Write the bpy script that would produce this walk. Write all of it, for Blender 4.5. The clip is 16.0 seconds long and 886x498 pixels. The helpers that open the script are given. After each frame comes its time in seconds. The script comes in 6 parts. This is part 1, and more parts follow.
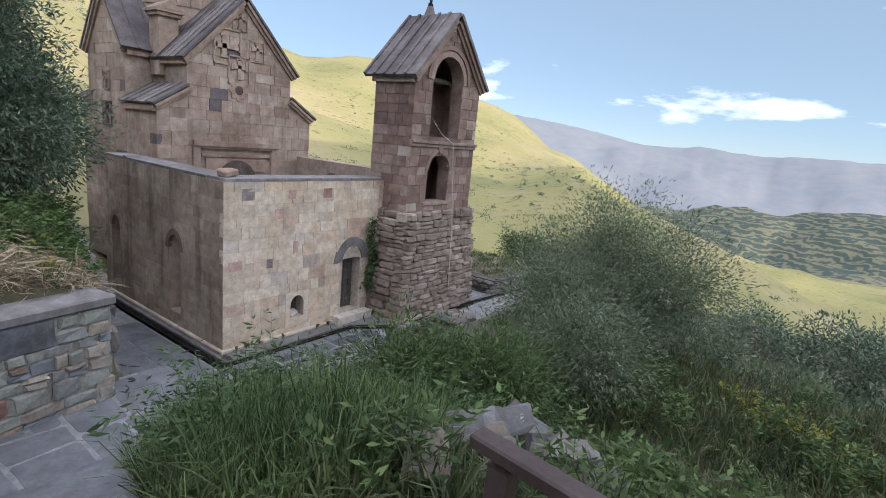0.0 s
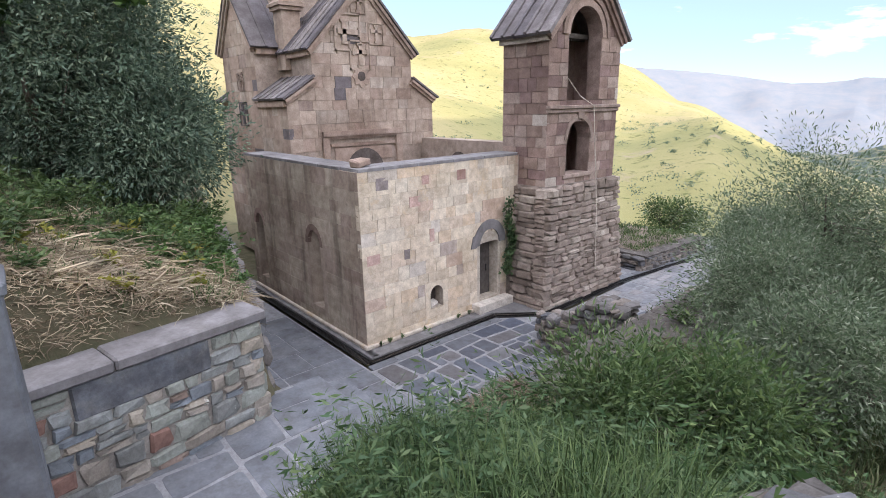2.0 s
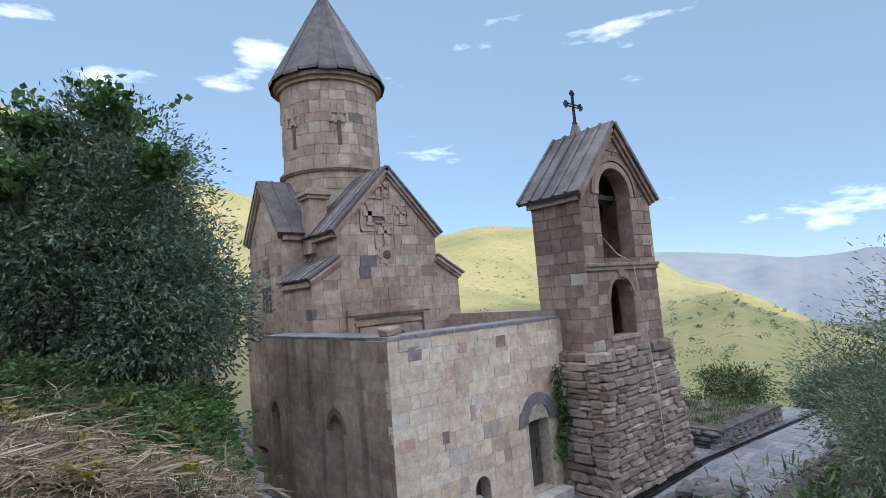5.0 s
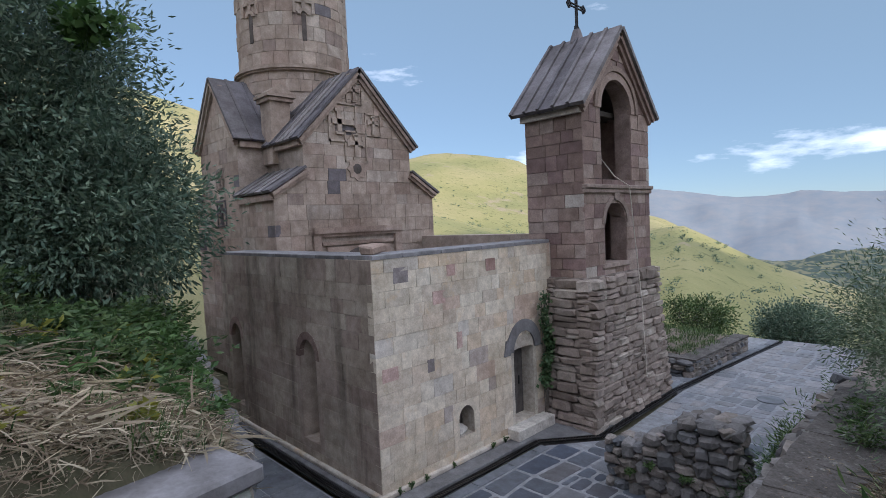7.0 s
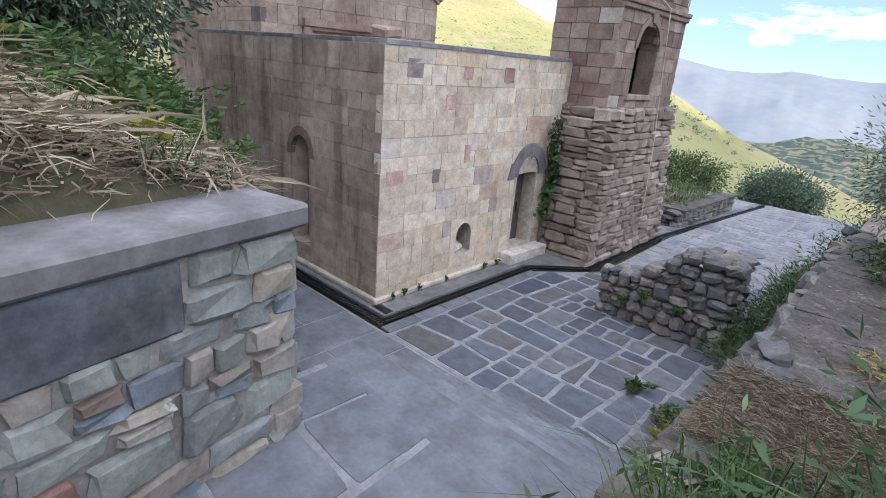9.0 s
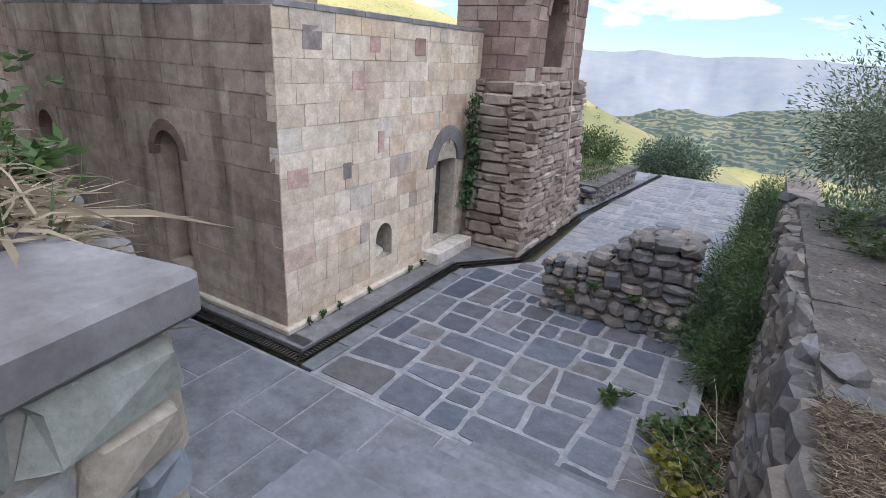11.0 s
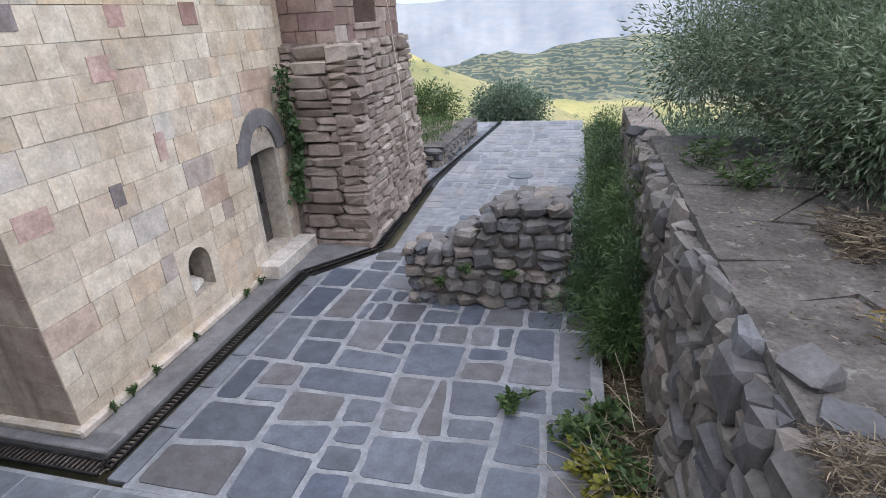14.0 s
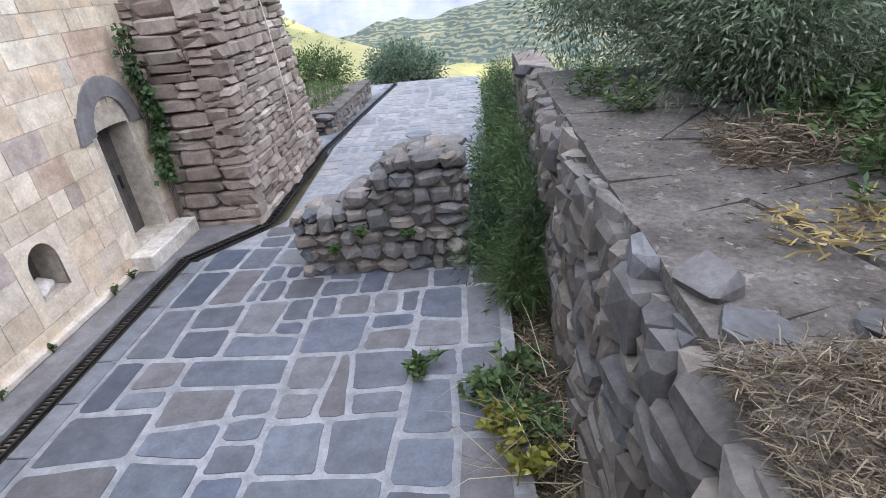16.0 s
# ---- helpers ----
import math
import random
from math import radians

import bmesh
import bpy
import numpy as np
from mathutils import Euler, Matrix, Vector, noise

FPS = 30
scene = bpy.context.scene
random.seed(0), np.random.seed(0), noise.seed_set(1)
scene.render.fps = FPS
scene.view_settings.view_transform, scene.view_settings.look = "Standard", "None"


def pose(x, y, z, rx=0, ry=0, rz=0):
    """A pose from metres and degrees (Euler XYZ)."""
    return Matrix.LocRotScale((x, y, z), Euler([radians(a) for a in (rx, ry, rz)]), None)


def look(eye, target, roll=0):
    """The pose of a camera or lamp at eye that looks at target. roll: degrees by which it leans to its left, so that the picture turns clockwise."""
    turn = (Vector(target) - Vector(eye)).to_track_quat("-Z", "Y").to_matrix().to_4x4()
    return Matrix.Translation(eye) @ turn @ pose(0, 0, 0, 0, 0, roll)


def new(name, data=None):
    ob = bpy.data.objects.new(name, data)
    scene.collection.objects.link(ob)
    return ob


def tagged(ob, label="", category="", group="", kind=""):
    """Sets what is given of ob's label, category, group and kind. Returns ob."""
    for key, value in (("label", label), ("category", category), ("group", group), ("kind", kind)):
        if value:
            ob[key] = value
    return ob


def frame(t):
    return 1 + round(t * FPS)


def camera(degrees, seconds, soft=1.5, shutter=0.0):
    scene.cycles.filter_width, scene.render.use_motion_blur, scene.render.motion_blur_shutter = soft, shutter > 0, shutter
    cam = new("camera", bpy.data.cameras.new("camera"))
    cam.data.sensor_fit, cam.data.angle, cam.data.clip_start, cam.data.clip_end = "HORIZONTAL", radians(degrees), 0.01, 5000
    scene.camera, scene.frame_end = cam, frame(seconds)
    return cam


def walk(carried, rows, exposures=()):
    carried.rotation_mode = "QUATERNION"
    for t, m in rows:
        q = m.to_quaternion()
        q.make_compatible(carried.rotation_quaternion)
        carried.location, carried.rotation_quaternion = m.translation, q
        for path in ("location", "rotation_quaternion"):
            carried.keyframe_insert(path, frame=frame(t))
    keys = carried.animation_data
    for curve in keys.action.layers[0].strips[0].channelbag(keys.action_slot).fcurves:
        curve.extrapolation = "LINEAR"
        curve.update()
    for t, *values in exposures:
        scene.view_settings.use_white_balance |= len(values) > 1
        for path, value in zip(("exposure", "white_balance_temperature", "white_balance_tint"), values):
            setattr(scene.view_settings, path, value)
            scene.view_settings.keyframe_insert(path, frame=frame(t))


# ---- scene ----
cam = camera(80.1, 16.0, soft=0.65)
PATH = [
    (0, (0.501, 0.114, 5.48), (-0.659, 1.69, 5.065), 5.5),
    (0.5, (0.295, 0.414, 5.389), (-0.938, 1.898, 4.865), 3.6),
    (1, (-0.043, 0.508, 5.371), (-1.242, 1.995, 4.778), 1.7),
    (1.5, (-0.405, 0.52, 5.412), (-1.68, 1.932, 4.793), -0.4),
    (2, (-0.718, 0.636, 5.447), (-2.185, 1.886, 4.913), -1.1),
    (2.5, (-0.903, 0.7, 5.477), (-2.468, 1.901, 5.143), -3.2),
    (3, (-1.062, 0.671, 5.342), (-2.658, 1.863, 5.16), -5.7),
    (3.5, (-1.286, 0.735, 5.292), (-2.928, 1.87, 5.152), -4.2),
    (4, (-1.465, 0.905, 5.103), (-3.156, 1.969, 5.002), -2.2),
    (4.5, (-1.656, 0.958, 4.984), (-3.283, 2.118, 5.053), -3.3),
    (4.7, (-1.721, 1.014, 4.865), (-3.289, 2.243, 5.037), -4.2),
    (6.8, (-3.146, 1.305, 4.697), (-4.539, 2.739, 4.747), -2.8),
    (7, (-3.24, 1.363, 4.654), (-4.682, 2.746, 4.55), -2.5),
    (7.5, (-3.461, 1.313, 4.433), (-4.896, 2.665, 4.099), -0.0),
    (8, (-3.681, 1.285, 4.35), (-5.109, 2.599, 3.867), 1.9),
    (8.5, (-3.903, 1.303, 4.109), (-5.317, 2.584, 3.509), 4.6),
    (9, (-4.145, 1.309, 3.923), (-5.415, 2.699, 3.248), 4.8),
    (9.2, (-4.242, 1.341, 3.878), (-5.444, 2.774, 3.168), 4.4),
    (11.3, (-5.55, 2.25, 3.646), (-6.413, 3.911, 2.941), 2.9),
    (11.5, (-5.645, 2.36, 3.632), (-6.431, 4.047, 2.901), 2.5),
    (12, (-5.765, 2.561, 3.623), (-6.361, 4.31, 2.857), 0.7),
    (12.5, (-5.686, 2.929, 3.617), (-6.252, 4.699, 2.878), -1.5),
    (13, (-5.689, 3.145, 3.611), (-6.197, 4.929, 2.864), -2.5),
    (13.5, (-5.747, 3.33, 3.601), (-6.14, 5.113, 2.784), -1.9),
    (14, (-5.762, 3.421, 3.588), (-6.217, 5.19, 2.775), -3.2),
    (14.5, (-5.723, 3.418, 3.629), (-6.333, 5.161, 2.86), -5.1),
    (15, (-5.58, 3.462, 3.587), (-6.103, 5.223, 2.796), -5.8),
    (15.5, (-5.539, 3.573, 3.407), (-5.774, 5.391, 2.607), -6.0),
    (16, (-5.551, 3.817, 3.235), (-5.711, 5.58, 2.305), -5.9),
]
EXPOSURES = [(0.0, 0.75, 6200, 17), (1.0, 1.05, 6200, 17), (2.0, 1.3, 6350, 19), (2.5, 1.12, 6100, 17), (3.5, 0.85, 5950, 15), (4.7, 0.8, 5800, 14), (6.8, 0.33, 5800, 15), (7.0, 0.42, 5800, 15), (7.5, 0.7, 5900, 15), (8.0, 0.95, 5850, 16), (8.5, 1.15, 5900, 16), (9.2, 1.15, 5950, 16), (11.5, 1.17, 6100, 16), (12.5, 1.28, 6150, 16), (14.5, 1.28, 6150, 16), (16.0, 1.65, 6050, 16)]
# faint emission of the far range, standing in for valley haze
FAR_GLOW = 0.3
# exposure follows the phone camera: a little darker while much sky is in view
walk(cam, [(t, look(eye, target, roll)) for t, eye, target, roll in PATH], EXPOSURES)

# ---- world and sun ----
SUN_AZ, SUN_EL = 262.0, 13.0          # degrees from +y towards -x, above the horizon
sun_dir = Vector((-math.sin(radians(SUN_AZ)) * math.cos(radians(SUN_EL)), math.cos(radians(SUN_AZ)) * math.cos(radians(SUN_EL)), math.sin(radians(SUN_EL))))
world = bpy.data.worlds.new("sky")
scene.world = world
world.use_nodes = True
wn, wl = world.node_tree.nodes, world.node_tree.links
wn.clear()
sky = wn.new("ShaderNodeTexSky")
sky.sky_type, sky.sun_disc = "NISHITA", False
sky.sun_elevation, sky.sun_rotation = radians(SUN_EL), math.atan2(sun_dir.x, sun_dir.y)
sky.altitude, sky.air_density, sky.dust_density, sky.ozone_density = 1800, 0.75, 0.3, 1.5
coord = wn.new("ShaderNodeTexCoord")
stretch = wn.new("ShaderNodeMapping")
stretch.inputs["Scale"].default_value = (1.0, 1.0, 3.6)
stretch.inputs["Location"].default_value = (-2.03, -0.07, 3.49)
puffs = wn.new("ShaderNodeTexNoise")
puffs.inputs["Scale"].default_value, puffs.inputs["Detail"].default_value, puffs.inputs["Roughness"].default_value = 3.1, 7.0, 0.56
ramp = wn.new("ShaderNodeValToRGB")
ramp.color_ramp.elements[0].position, ramp.color_ramp.elements[1].position = 0.58, 0.74
cloud = wn.new("ShaderNodeRGB")
cloud.outputs[0].default_value = (12.2, 12.6, 13.3, 1)
blend = wn.new("ShaderNodeMix")
blend.data_type = "RGBA"
back = wn.new("ShaderNodeBackground")
back.inputs["Strength"].default_value = 0.11
wout = wn.new("ShaderNodeOutputWorld")
wl.new(coord.outputs["Generated"], stretch.inputs["Vector"])
wl.new(stretch.outputs[0], puffs.inputs["Vector"])
# unseen cloud thickened overhead and towards +x, added to brighten the walls
slant = wn.new("ShaderNodeVectorMath")
slant.operation = "DOT_PRODUCT"
slant.inputs[1].default_value = (0.38, -0.1, 1.0)
cover = wn.new("ShaderNodeMapRange")
cover.interpolation_type = "SMOOTHSTEP"
for name, value in (("From Min", 0.36), ("From Max", 0.66), ("To Min", 0.0), ("To Max", 0.23)):
    cover.inputs[name].default_value = value
thick = wn.new("ShaderNodeMath")
thick.operation = "ADD"
haze = wn.new("ShaderNodeMix")
haze.data_type = "RGBA"
haze.inputs["Factor"].default_value = 0.6
haze.inputs["B"].default_value = (2.75, 3.75, 4.3, 1)
wl.new(coord.outputs["Generated"], slant.inputs[0])
wl.new(slant.outputs["Value"], cover.inputs["Value"])
wl.new(puffs.outputs[0], thick.inputs[0])
wl.new(cover.outputs[0], thick.inputs[1])
wl.new(thick.outputs[0], ramp.inputs[0])
wl.new(ramp.outputs[0], blend.inputs["Factor"])
wl.new(sky.outputs[0], haze.inputs["A"])
wl.new(haze.outputs["Result"], blend.inputs["A"])
wl.new(cloud.outputs[0], blend.inputs["B"])
wl.new(blend.outputs["Result"], back.inputs["Color"])
wl.new(back.outputs[0], wout.inputs[0])
sun_data = bpy.data.lights.new("sun", "SUN")
sun_data.energy, sun_data.angle, sun_data.color = 3.3, radians(0.53), (1.0, 0.88, 0.68)
sun = new("sun", sun_data)
sun.matrix_world = look((0, 0, 60), Vector((0, 0, 60)) - sun_dir)


# ---- materials ----
def material(name, rough=0.85, metal=0.0):
    m = bpy.data.materials.new(name)
    m.use_nodes = True
    b = m.node_tree.nodes["Principled BSDF"]
    b.inputs["Roughness"].default_value, b.inputs["Metallic"].default_value = rough, metal
    b.inputs["Specular IOR Level"].default_value = 0.3
    return m, m.node_tree.nodes, m.node_tree.links, b


def ramp_node(nodes, stops, constant=False):
    r = nodes.new("ShaderNodeValToRGB").color_ramp
    owner = nodes[-1]
    if constant:
        r.interpolation = "CONSTANT"
    while len(r.elements) < len(stops):
        r.elements.new(0.5)
    for e, (p, c) in zip(r.elements, stops):
        e.position, e.color = p, (*c, 1)
    return owner


def noise_node(nodes, links, vector, scale, detail=5.0, rough=0.6):
    n = nodes.new("ShaderNodeTexNoise")
    n.inputs["Scale"].default_value, n.inputs["Detail"].default_value, n.inputs["Roughness"].default_value = scale, detail, rough
    links.new(vector, n.inputs["Vector"])
    return n


def mixed(nodes, links, kind, factor, a, b):
    m = nodes.new("ShaderNodeMix")
    m.data_type, m.blend_type = "RGBA", kind
    for socket, v in ((m.inputs["Factor"], factor), (m.inputs["A"], a), (m.inputs["B"], b)):
        if isinstance(v, (int, float)):
            socket.default_value = v
        elif isinstance(v, tuple):
            socket.default_value = (*v, 1)
        else:
            links.new(v, socket)
    return m.outputs["Result"]


def surface(name, stops, source="noise", scale=3.0, grain=40.0, stain=0.45, stain_scale=0.7, bump=0.3, rough=0.88, constant=False, dark=(0.25, 0.22, 0.2), metal=0.0, spots=None, grit=0.45, spread=1.0, streaks=0.0, blur=0.05):
    """A weathered surface: a colour range picked by object, by loose piece or by noise, stained at a large scale, grained at a small one."""
    m, n, l, b = material(name, rough, metal)
    where = n.new("ShaderNodeNewGeometry").outputs["Position"]
    if source == "object":
        pick = n.new("ShaderNodeObjectInfo").outputs["Random"]
    elif source == "island":
        pick = n.new("ShaderNodeNewGeometry").outputs["Random Per Island"]
    else:
        pick = noise_node(n, l, where, scale).outputs[0]
    base = ramp_node(n, stops, constant)
    l.new(pick, base.inputs[0])
    shade = None
    if source != "noise":
        shift = n.new("ShaderNodeMath")
        shift.operation = "MULTIPLY"
        shift.inputs[1].default_value = 37.7
        l.new(pick, shift.inputs[0])
        wrap = n.new("ShaderNodeMath")
        wrap.operation = "FRACT"
        l.new(shift.outputs[0], wrap.inputs[0])
        shade = ramp_node(n, [(0.0, (1 - 0.2 * spread, 1 - 0.21 * spread, 1 - 0.22 * spread)), (1.0, (1 + 0.14 * spread, 1 + 0.14 * spread, 1 + 0.15 * spread))])
        l.new(wrap.outputs[0], shade.inputs[0])
    big = noise_node(n, l, where, stain_scale, 6.0, 0.65)
    cut = ramp_node(n, [(0.42, (0, 0, 0)), (0.68, (1, 1, 1))])
    l.new(big.outputs[0], cut.inputs[0])
    amount = n.new("ShaderNodeMath")
    amount.operation = "MULTIPLY"
    l.new(cut.outputs[0], amount.inputs[0])
    amount.inputs[1].default_value = stain
    colour = mixed(n, l, "MULTIPLY", amount.outputs[0], base.outputs[0], dark)
    fine = noise_node(n, l, where, grain, 6.0, 0.7)
    grey = ramp_node(n, [(0.32, (0.5, 0.48, 0.46)), (0.68, (1.28, 1.28, 1.3))])
    l.new(fine.outputs[0], grey.inputs[0])
    colour = mixed(n, l, "MULTIPLY", grit, colour, grey.outputs[0])
    mottle = noise_node(n, l, where, grain * 0.17, 4.0, 0.6)
    patch = ramp_node(n, [(0.35, (0.78, 0.76, 0.74)), (0.65, (1.12, 1.12, 1.12))])
    l.new(mottle.outputs[0], patch.inputs[0])
    colour = mixed(n, l, "MULTIPLY", 0.9, colour, patch.outputs[0])
    if shade:
        colour = mixed(n, l, "MULTIPLY", 1.0, colour, shade.outputs[0])
    if spots:
        spot = noise_node(n, l, where, spots[1], 5.0, 0.7)
        sc = ramp_node(n, [(spots[2], (0, 0, 0)), (spots[2] + blur, (1, 1, 1))])
        l.new(spot.outputs[0], sc.inputs[0])
        colour = mixed(n, l, "MIX", sc.outputs[0], colour, spots[0])
    if streaks:
        run = n.new("ShaderNodeMapping")
        run.inputs["Scale"].default_value = (1.0, 1.0, 0.13)
        l.new(where, run.inputs["Vector"])
        wet = noise_node(n, l, run.outputs[0], 2.3, 5.0, 0.6)
        drip = ramp_node(n, [(0.5, (1, 1, 1)), (0.7, (1 - streaks, 1 - streaks, 1 - streaks))])
        l.new(wet.outputs[0], drip.inputs[0])
        colour = mixed(n, l, "MULTIPLY", 1.0, colour, drip.outputs[0])
    l.new(colour, b.inputs["Base Color"])
    mid = noise_node(n, l, where, grain * 0.25, 6.0, 0.65)
    bp = n.new("ShaderNodeBump")
    bp.inputs["Strength"].default_value, bp.inputs["Distance"].default_value = bump, 0.02
    l.new(mid.outputs[0], bp.inputs["Height"])
    l.new(bp.outputs[0], b.inputs["Normal"])
    return m


def leaf_material(name, stops, gloss=0.5, through_light=0.25):
    m, n, l, b = material(name, gloss)
    pick = n.new("ShaderNodeNewGeometry").outputs["Random Per Island"]
    base = ramp_node(n, stops)
    l.new(pick, base.inputs[0])
    where = n.new("ShaderNodeNewGeometry").outputs["Position"]
    patch = noise_node(n, l, where, 1.3, 3.0)
    tone = ramp_node(n, [(0.3, (0.6, 0.62, 0.6)), (0.7, (1.3, 1.28, 1.2))])
    l.new(patch.outputs[0], tone.inputs[0])
    colour = mixed(n, l, "MULTIPLY", 1.0, base.outputs[0], tone.outputs[0])
    l.new(colour, b.inputs["Base Color"])
    t = n.new("ShaderNodeBsdfTranslucent")
    l.new(colour, t.inputs["Color"])
    mix = n.new("ShaderNodeMixShader")
    mix.inputs[0].default_value = through_light
    l.new(b.outputs[0], mix.inputs[1])
    l.new(t.outputs[0], mix.inputs[2])
    l.new(mix.outputs[0], n["Material Output"].inputs["Surface"])
    return m


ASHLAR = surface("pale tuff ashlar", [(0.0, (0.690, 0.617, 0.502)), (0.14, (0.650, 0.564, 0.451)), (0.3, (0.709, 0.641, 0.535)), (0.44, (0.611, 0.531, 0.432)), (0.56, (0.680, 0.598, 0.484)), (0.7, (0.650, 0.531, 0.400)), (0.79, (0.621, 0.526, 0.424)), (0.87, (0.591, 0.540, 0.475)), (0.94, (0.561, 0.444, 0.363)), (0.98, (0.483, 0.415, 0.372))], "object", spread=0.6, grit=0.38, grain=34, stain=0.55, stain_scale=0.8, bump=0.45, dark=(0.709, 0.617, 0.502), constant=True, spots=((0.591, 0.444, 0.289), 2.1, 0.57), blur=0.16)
# side wall's shade is put into darker base tones; the streaks are weathering
SIDE_STONE = surface("weathered side ashlar, shade in tone", [(0.0, (0.455, 0.385, 0.31)), (0.3, (0.49, 0.42, 0.345)), (0.6, (0.435, 0.36, 0.295)), (0.85, (0.40, 0.32, 0.27))], "object", grain=30, spread=0.4, grit=0.3, stain=0.6, stain_scale=0.5, bump=0.5, dark=(0.42, 0.36, 0.33), streaks=0.5)
JOINT = surface("lime joint", [(0.3, (0.50, 0.44, 0.365)), (0.7, (0.60, 0.54, 0.455))], grain=60, bump=0.3)
CHURCH_STONE = surface("brown basalt tuff", [(0.0, (0.46, 0.37, 0.305)), (0.3, (0.49, 0.395, 0.325)), (0.55, (0.44, 0.34, 0.28)), (0.78, (0.52, 0.44, 0.375)), (0.93, (0.37, 0.29, 0.25)), (0.98, (0.20, 0.18, 0.19))], "object", spread=0.6, grit=0.35, grain=22, stain=0.65, stain_scale=0.45, bump=0.5, dark=(0.42, 0.34, 0.30), constant=True, streaks=0.3)
CHURCH_JOINT = surface("church mortar", [(0.3, (0.38, 0.31, 0.26)), (0.7, (0.47, 0.385, 0.325))], grain=30, stain=0.5, bump=0.4)
TOWER_STONE = surface("red tuff", [(0.0, (0.28, 0.20, 0.17)), (0.3, (0.335, 0.25, 0.21)), (0.55, (0.245, 0.17, 0.155)), (0.8, (0.36, 0.285, 0.245)), (0.95, (0.48, 0.43, 0.38))], "object", grain=26, stain=0.6, stain_scale=0.8, bump=0.6, dark=(0.4, 0.33, 0.3), constant=True)
RUBBLE = surface("rough basalt rubble", [(0.0, (0.25, 0.205, 0.175)), (0.4, (0.32, 0.265, 0.225)), (0.7, (0.28, 0.23, 0.195)), (0.9, (0.40, 0.35, 0.30))], "object", grain=28, stain=0.5, stain_scale=1.6, bump=0.8, dark=(0.4, 0.36, 0.34))
FIELD = surface("grey field stone", [(0.0, (0.15, 0.145, 0.145)), (0.35, (0.19, 0.175, 0.163)), (0.6, (0.11, 0.12, 0.135)), (0.85, (0.235, 0.208, 0.185))], "object", grain=26, stain=0.5, stain_scale=2.0, bump=0.8, dark=(0.45, 0.42, 0.38), spots=((0.45, 0.44, 0.40), 5.0, 0.68))
MIXED = surface("mixed coloured field stone", [(0.0, (0.29, 0.31, 0.28)), (0.2, (0.22, 0.25, 0.28)), (0.4, (0.34, 0.31, 0.27)), (0.58, (0.26, 0.275, 0.27)), (0.74, (0.31, 0.24, 0.205)), (0.84, (0.29, 0.175, 0.145)), (0.9, (0.40, 0.36, 0.30))], "object", grain=24, stain=0.4, stain_scale=2.2, bump=0.7, constant=True, spots=((0.50, 0.49, 0.45), 4.0, 0.66))
EARTH_JOINT = surface("earth and mortar joint", [(0.3, (0.17, 0.14, 0.12)), (0.7, (0.27, 0.23, 0.20))], grain=30, bump=0.8)
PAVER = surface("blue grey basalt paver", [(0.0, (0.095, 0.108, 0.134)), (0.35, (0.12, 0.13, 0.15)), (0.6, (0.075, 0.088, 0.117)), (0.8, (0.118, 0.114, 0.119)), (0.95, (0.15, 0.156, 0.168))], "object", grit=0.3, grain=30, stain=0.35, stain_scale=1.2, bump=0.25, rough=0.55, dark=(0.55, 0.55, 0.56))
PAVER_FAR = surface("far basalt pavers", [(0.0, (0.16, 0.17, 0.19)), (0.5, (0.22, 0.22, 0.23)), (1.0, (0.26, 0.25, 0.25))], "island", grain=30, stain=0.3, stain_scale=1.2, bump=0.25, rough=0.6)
GROUT = surface("cement grout", [(0.3, (0.21, 0.218, 0.235)), (0.7, (0.29, 0.296, 0.308))], grit=0.35, grain=40, stain=0.4, stain_scale=0.9, bump=0.35, dark=(0.55, 0.54, 0.52))
SLAB = surface("worn grey slab", [(0.3, (0.125, 0.136, 0.156)), (0.7, (0.185, 0.194, 0.21))], grit=0.3, scale=1.5, grain=26, stain=0.4, stain_scale=1.3, bump=0.3, rough=0.7)
COPING = surface("purple grey coping slab", [(0.3, (0.19, 0.182, 0.188)), (0.7, (0.265, 0.256, 0.26))], grit=0.3, scale=1.8, grain=24, stain=0.5, stain_scale=1.1, bump=0.4)
CAP = surface("cracked cement cap", [(0.3, (0.075, 0.067, 0.06)), (0.7, (0.15, 0.135, 0.122))], scale=2.5, grain=30, stain=0.6, stain_scale=1.6, bump=1.0, grit=0.9, spots=((0.20, 0.185, 0.165), 7.0, 0.58), blur=0.1)
LEDGE = surface("dusty grey ledge slab", [(0.3, (0.155, 0.155, 0.163)), (0.7, (0.235, 0.23, 0.228))], grit=0.35, scale=1.6, grain=26, stain=0.5, stain_scale=1.4, bump=0.35, rough=0.75)
ROOF = surface("lead grey roof slab", [(0.3, (0.17, 0.15, 0.16)), (0.7, (0.25, 0.22, 0.22))], scale=2.0, grain=16, stain=0.5, stain_scale=1.0, bump=0.5, rough=0.75)
ROOF_PIECE = surface("grey stone roof slab", [(0.0, (0.135, 0.125, 0.135)), (0.5, (0.19, 0.175, 0.18)), (1.0, (0.26, 0.24, 0.235))], "object", grain=18, stain=0.5, stain_scale=1.2, bump=0.6, rough=0.8)
IRON = surface("dark iron", [(0.3, (0.025, 0.025, 0.028)), (0.7, (0.05, 0.048, 0.048))], grain=60, bump=0.2, rough=0.55, metal=0.6)
RUSTY = surface("brown painted steel", [(0.3, (0.055, 0.038, 0.038)), (0.7, (0.085, 0.06, 0.055))], grain=50, bump=0.15, rough=0.4)
# one dark colour stands in for the shade inside openings and recesses
RECESS_SHADE = surface("dark stone for shaded openings", [(0.3, (0.10, 0.085, 0.075)), (0.7, (0.16, 0.13, 0.12))], grain=20, bump=0.5)
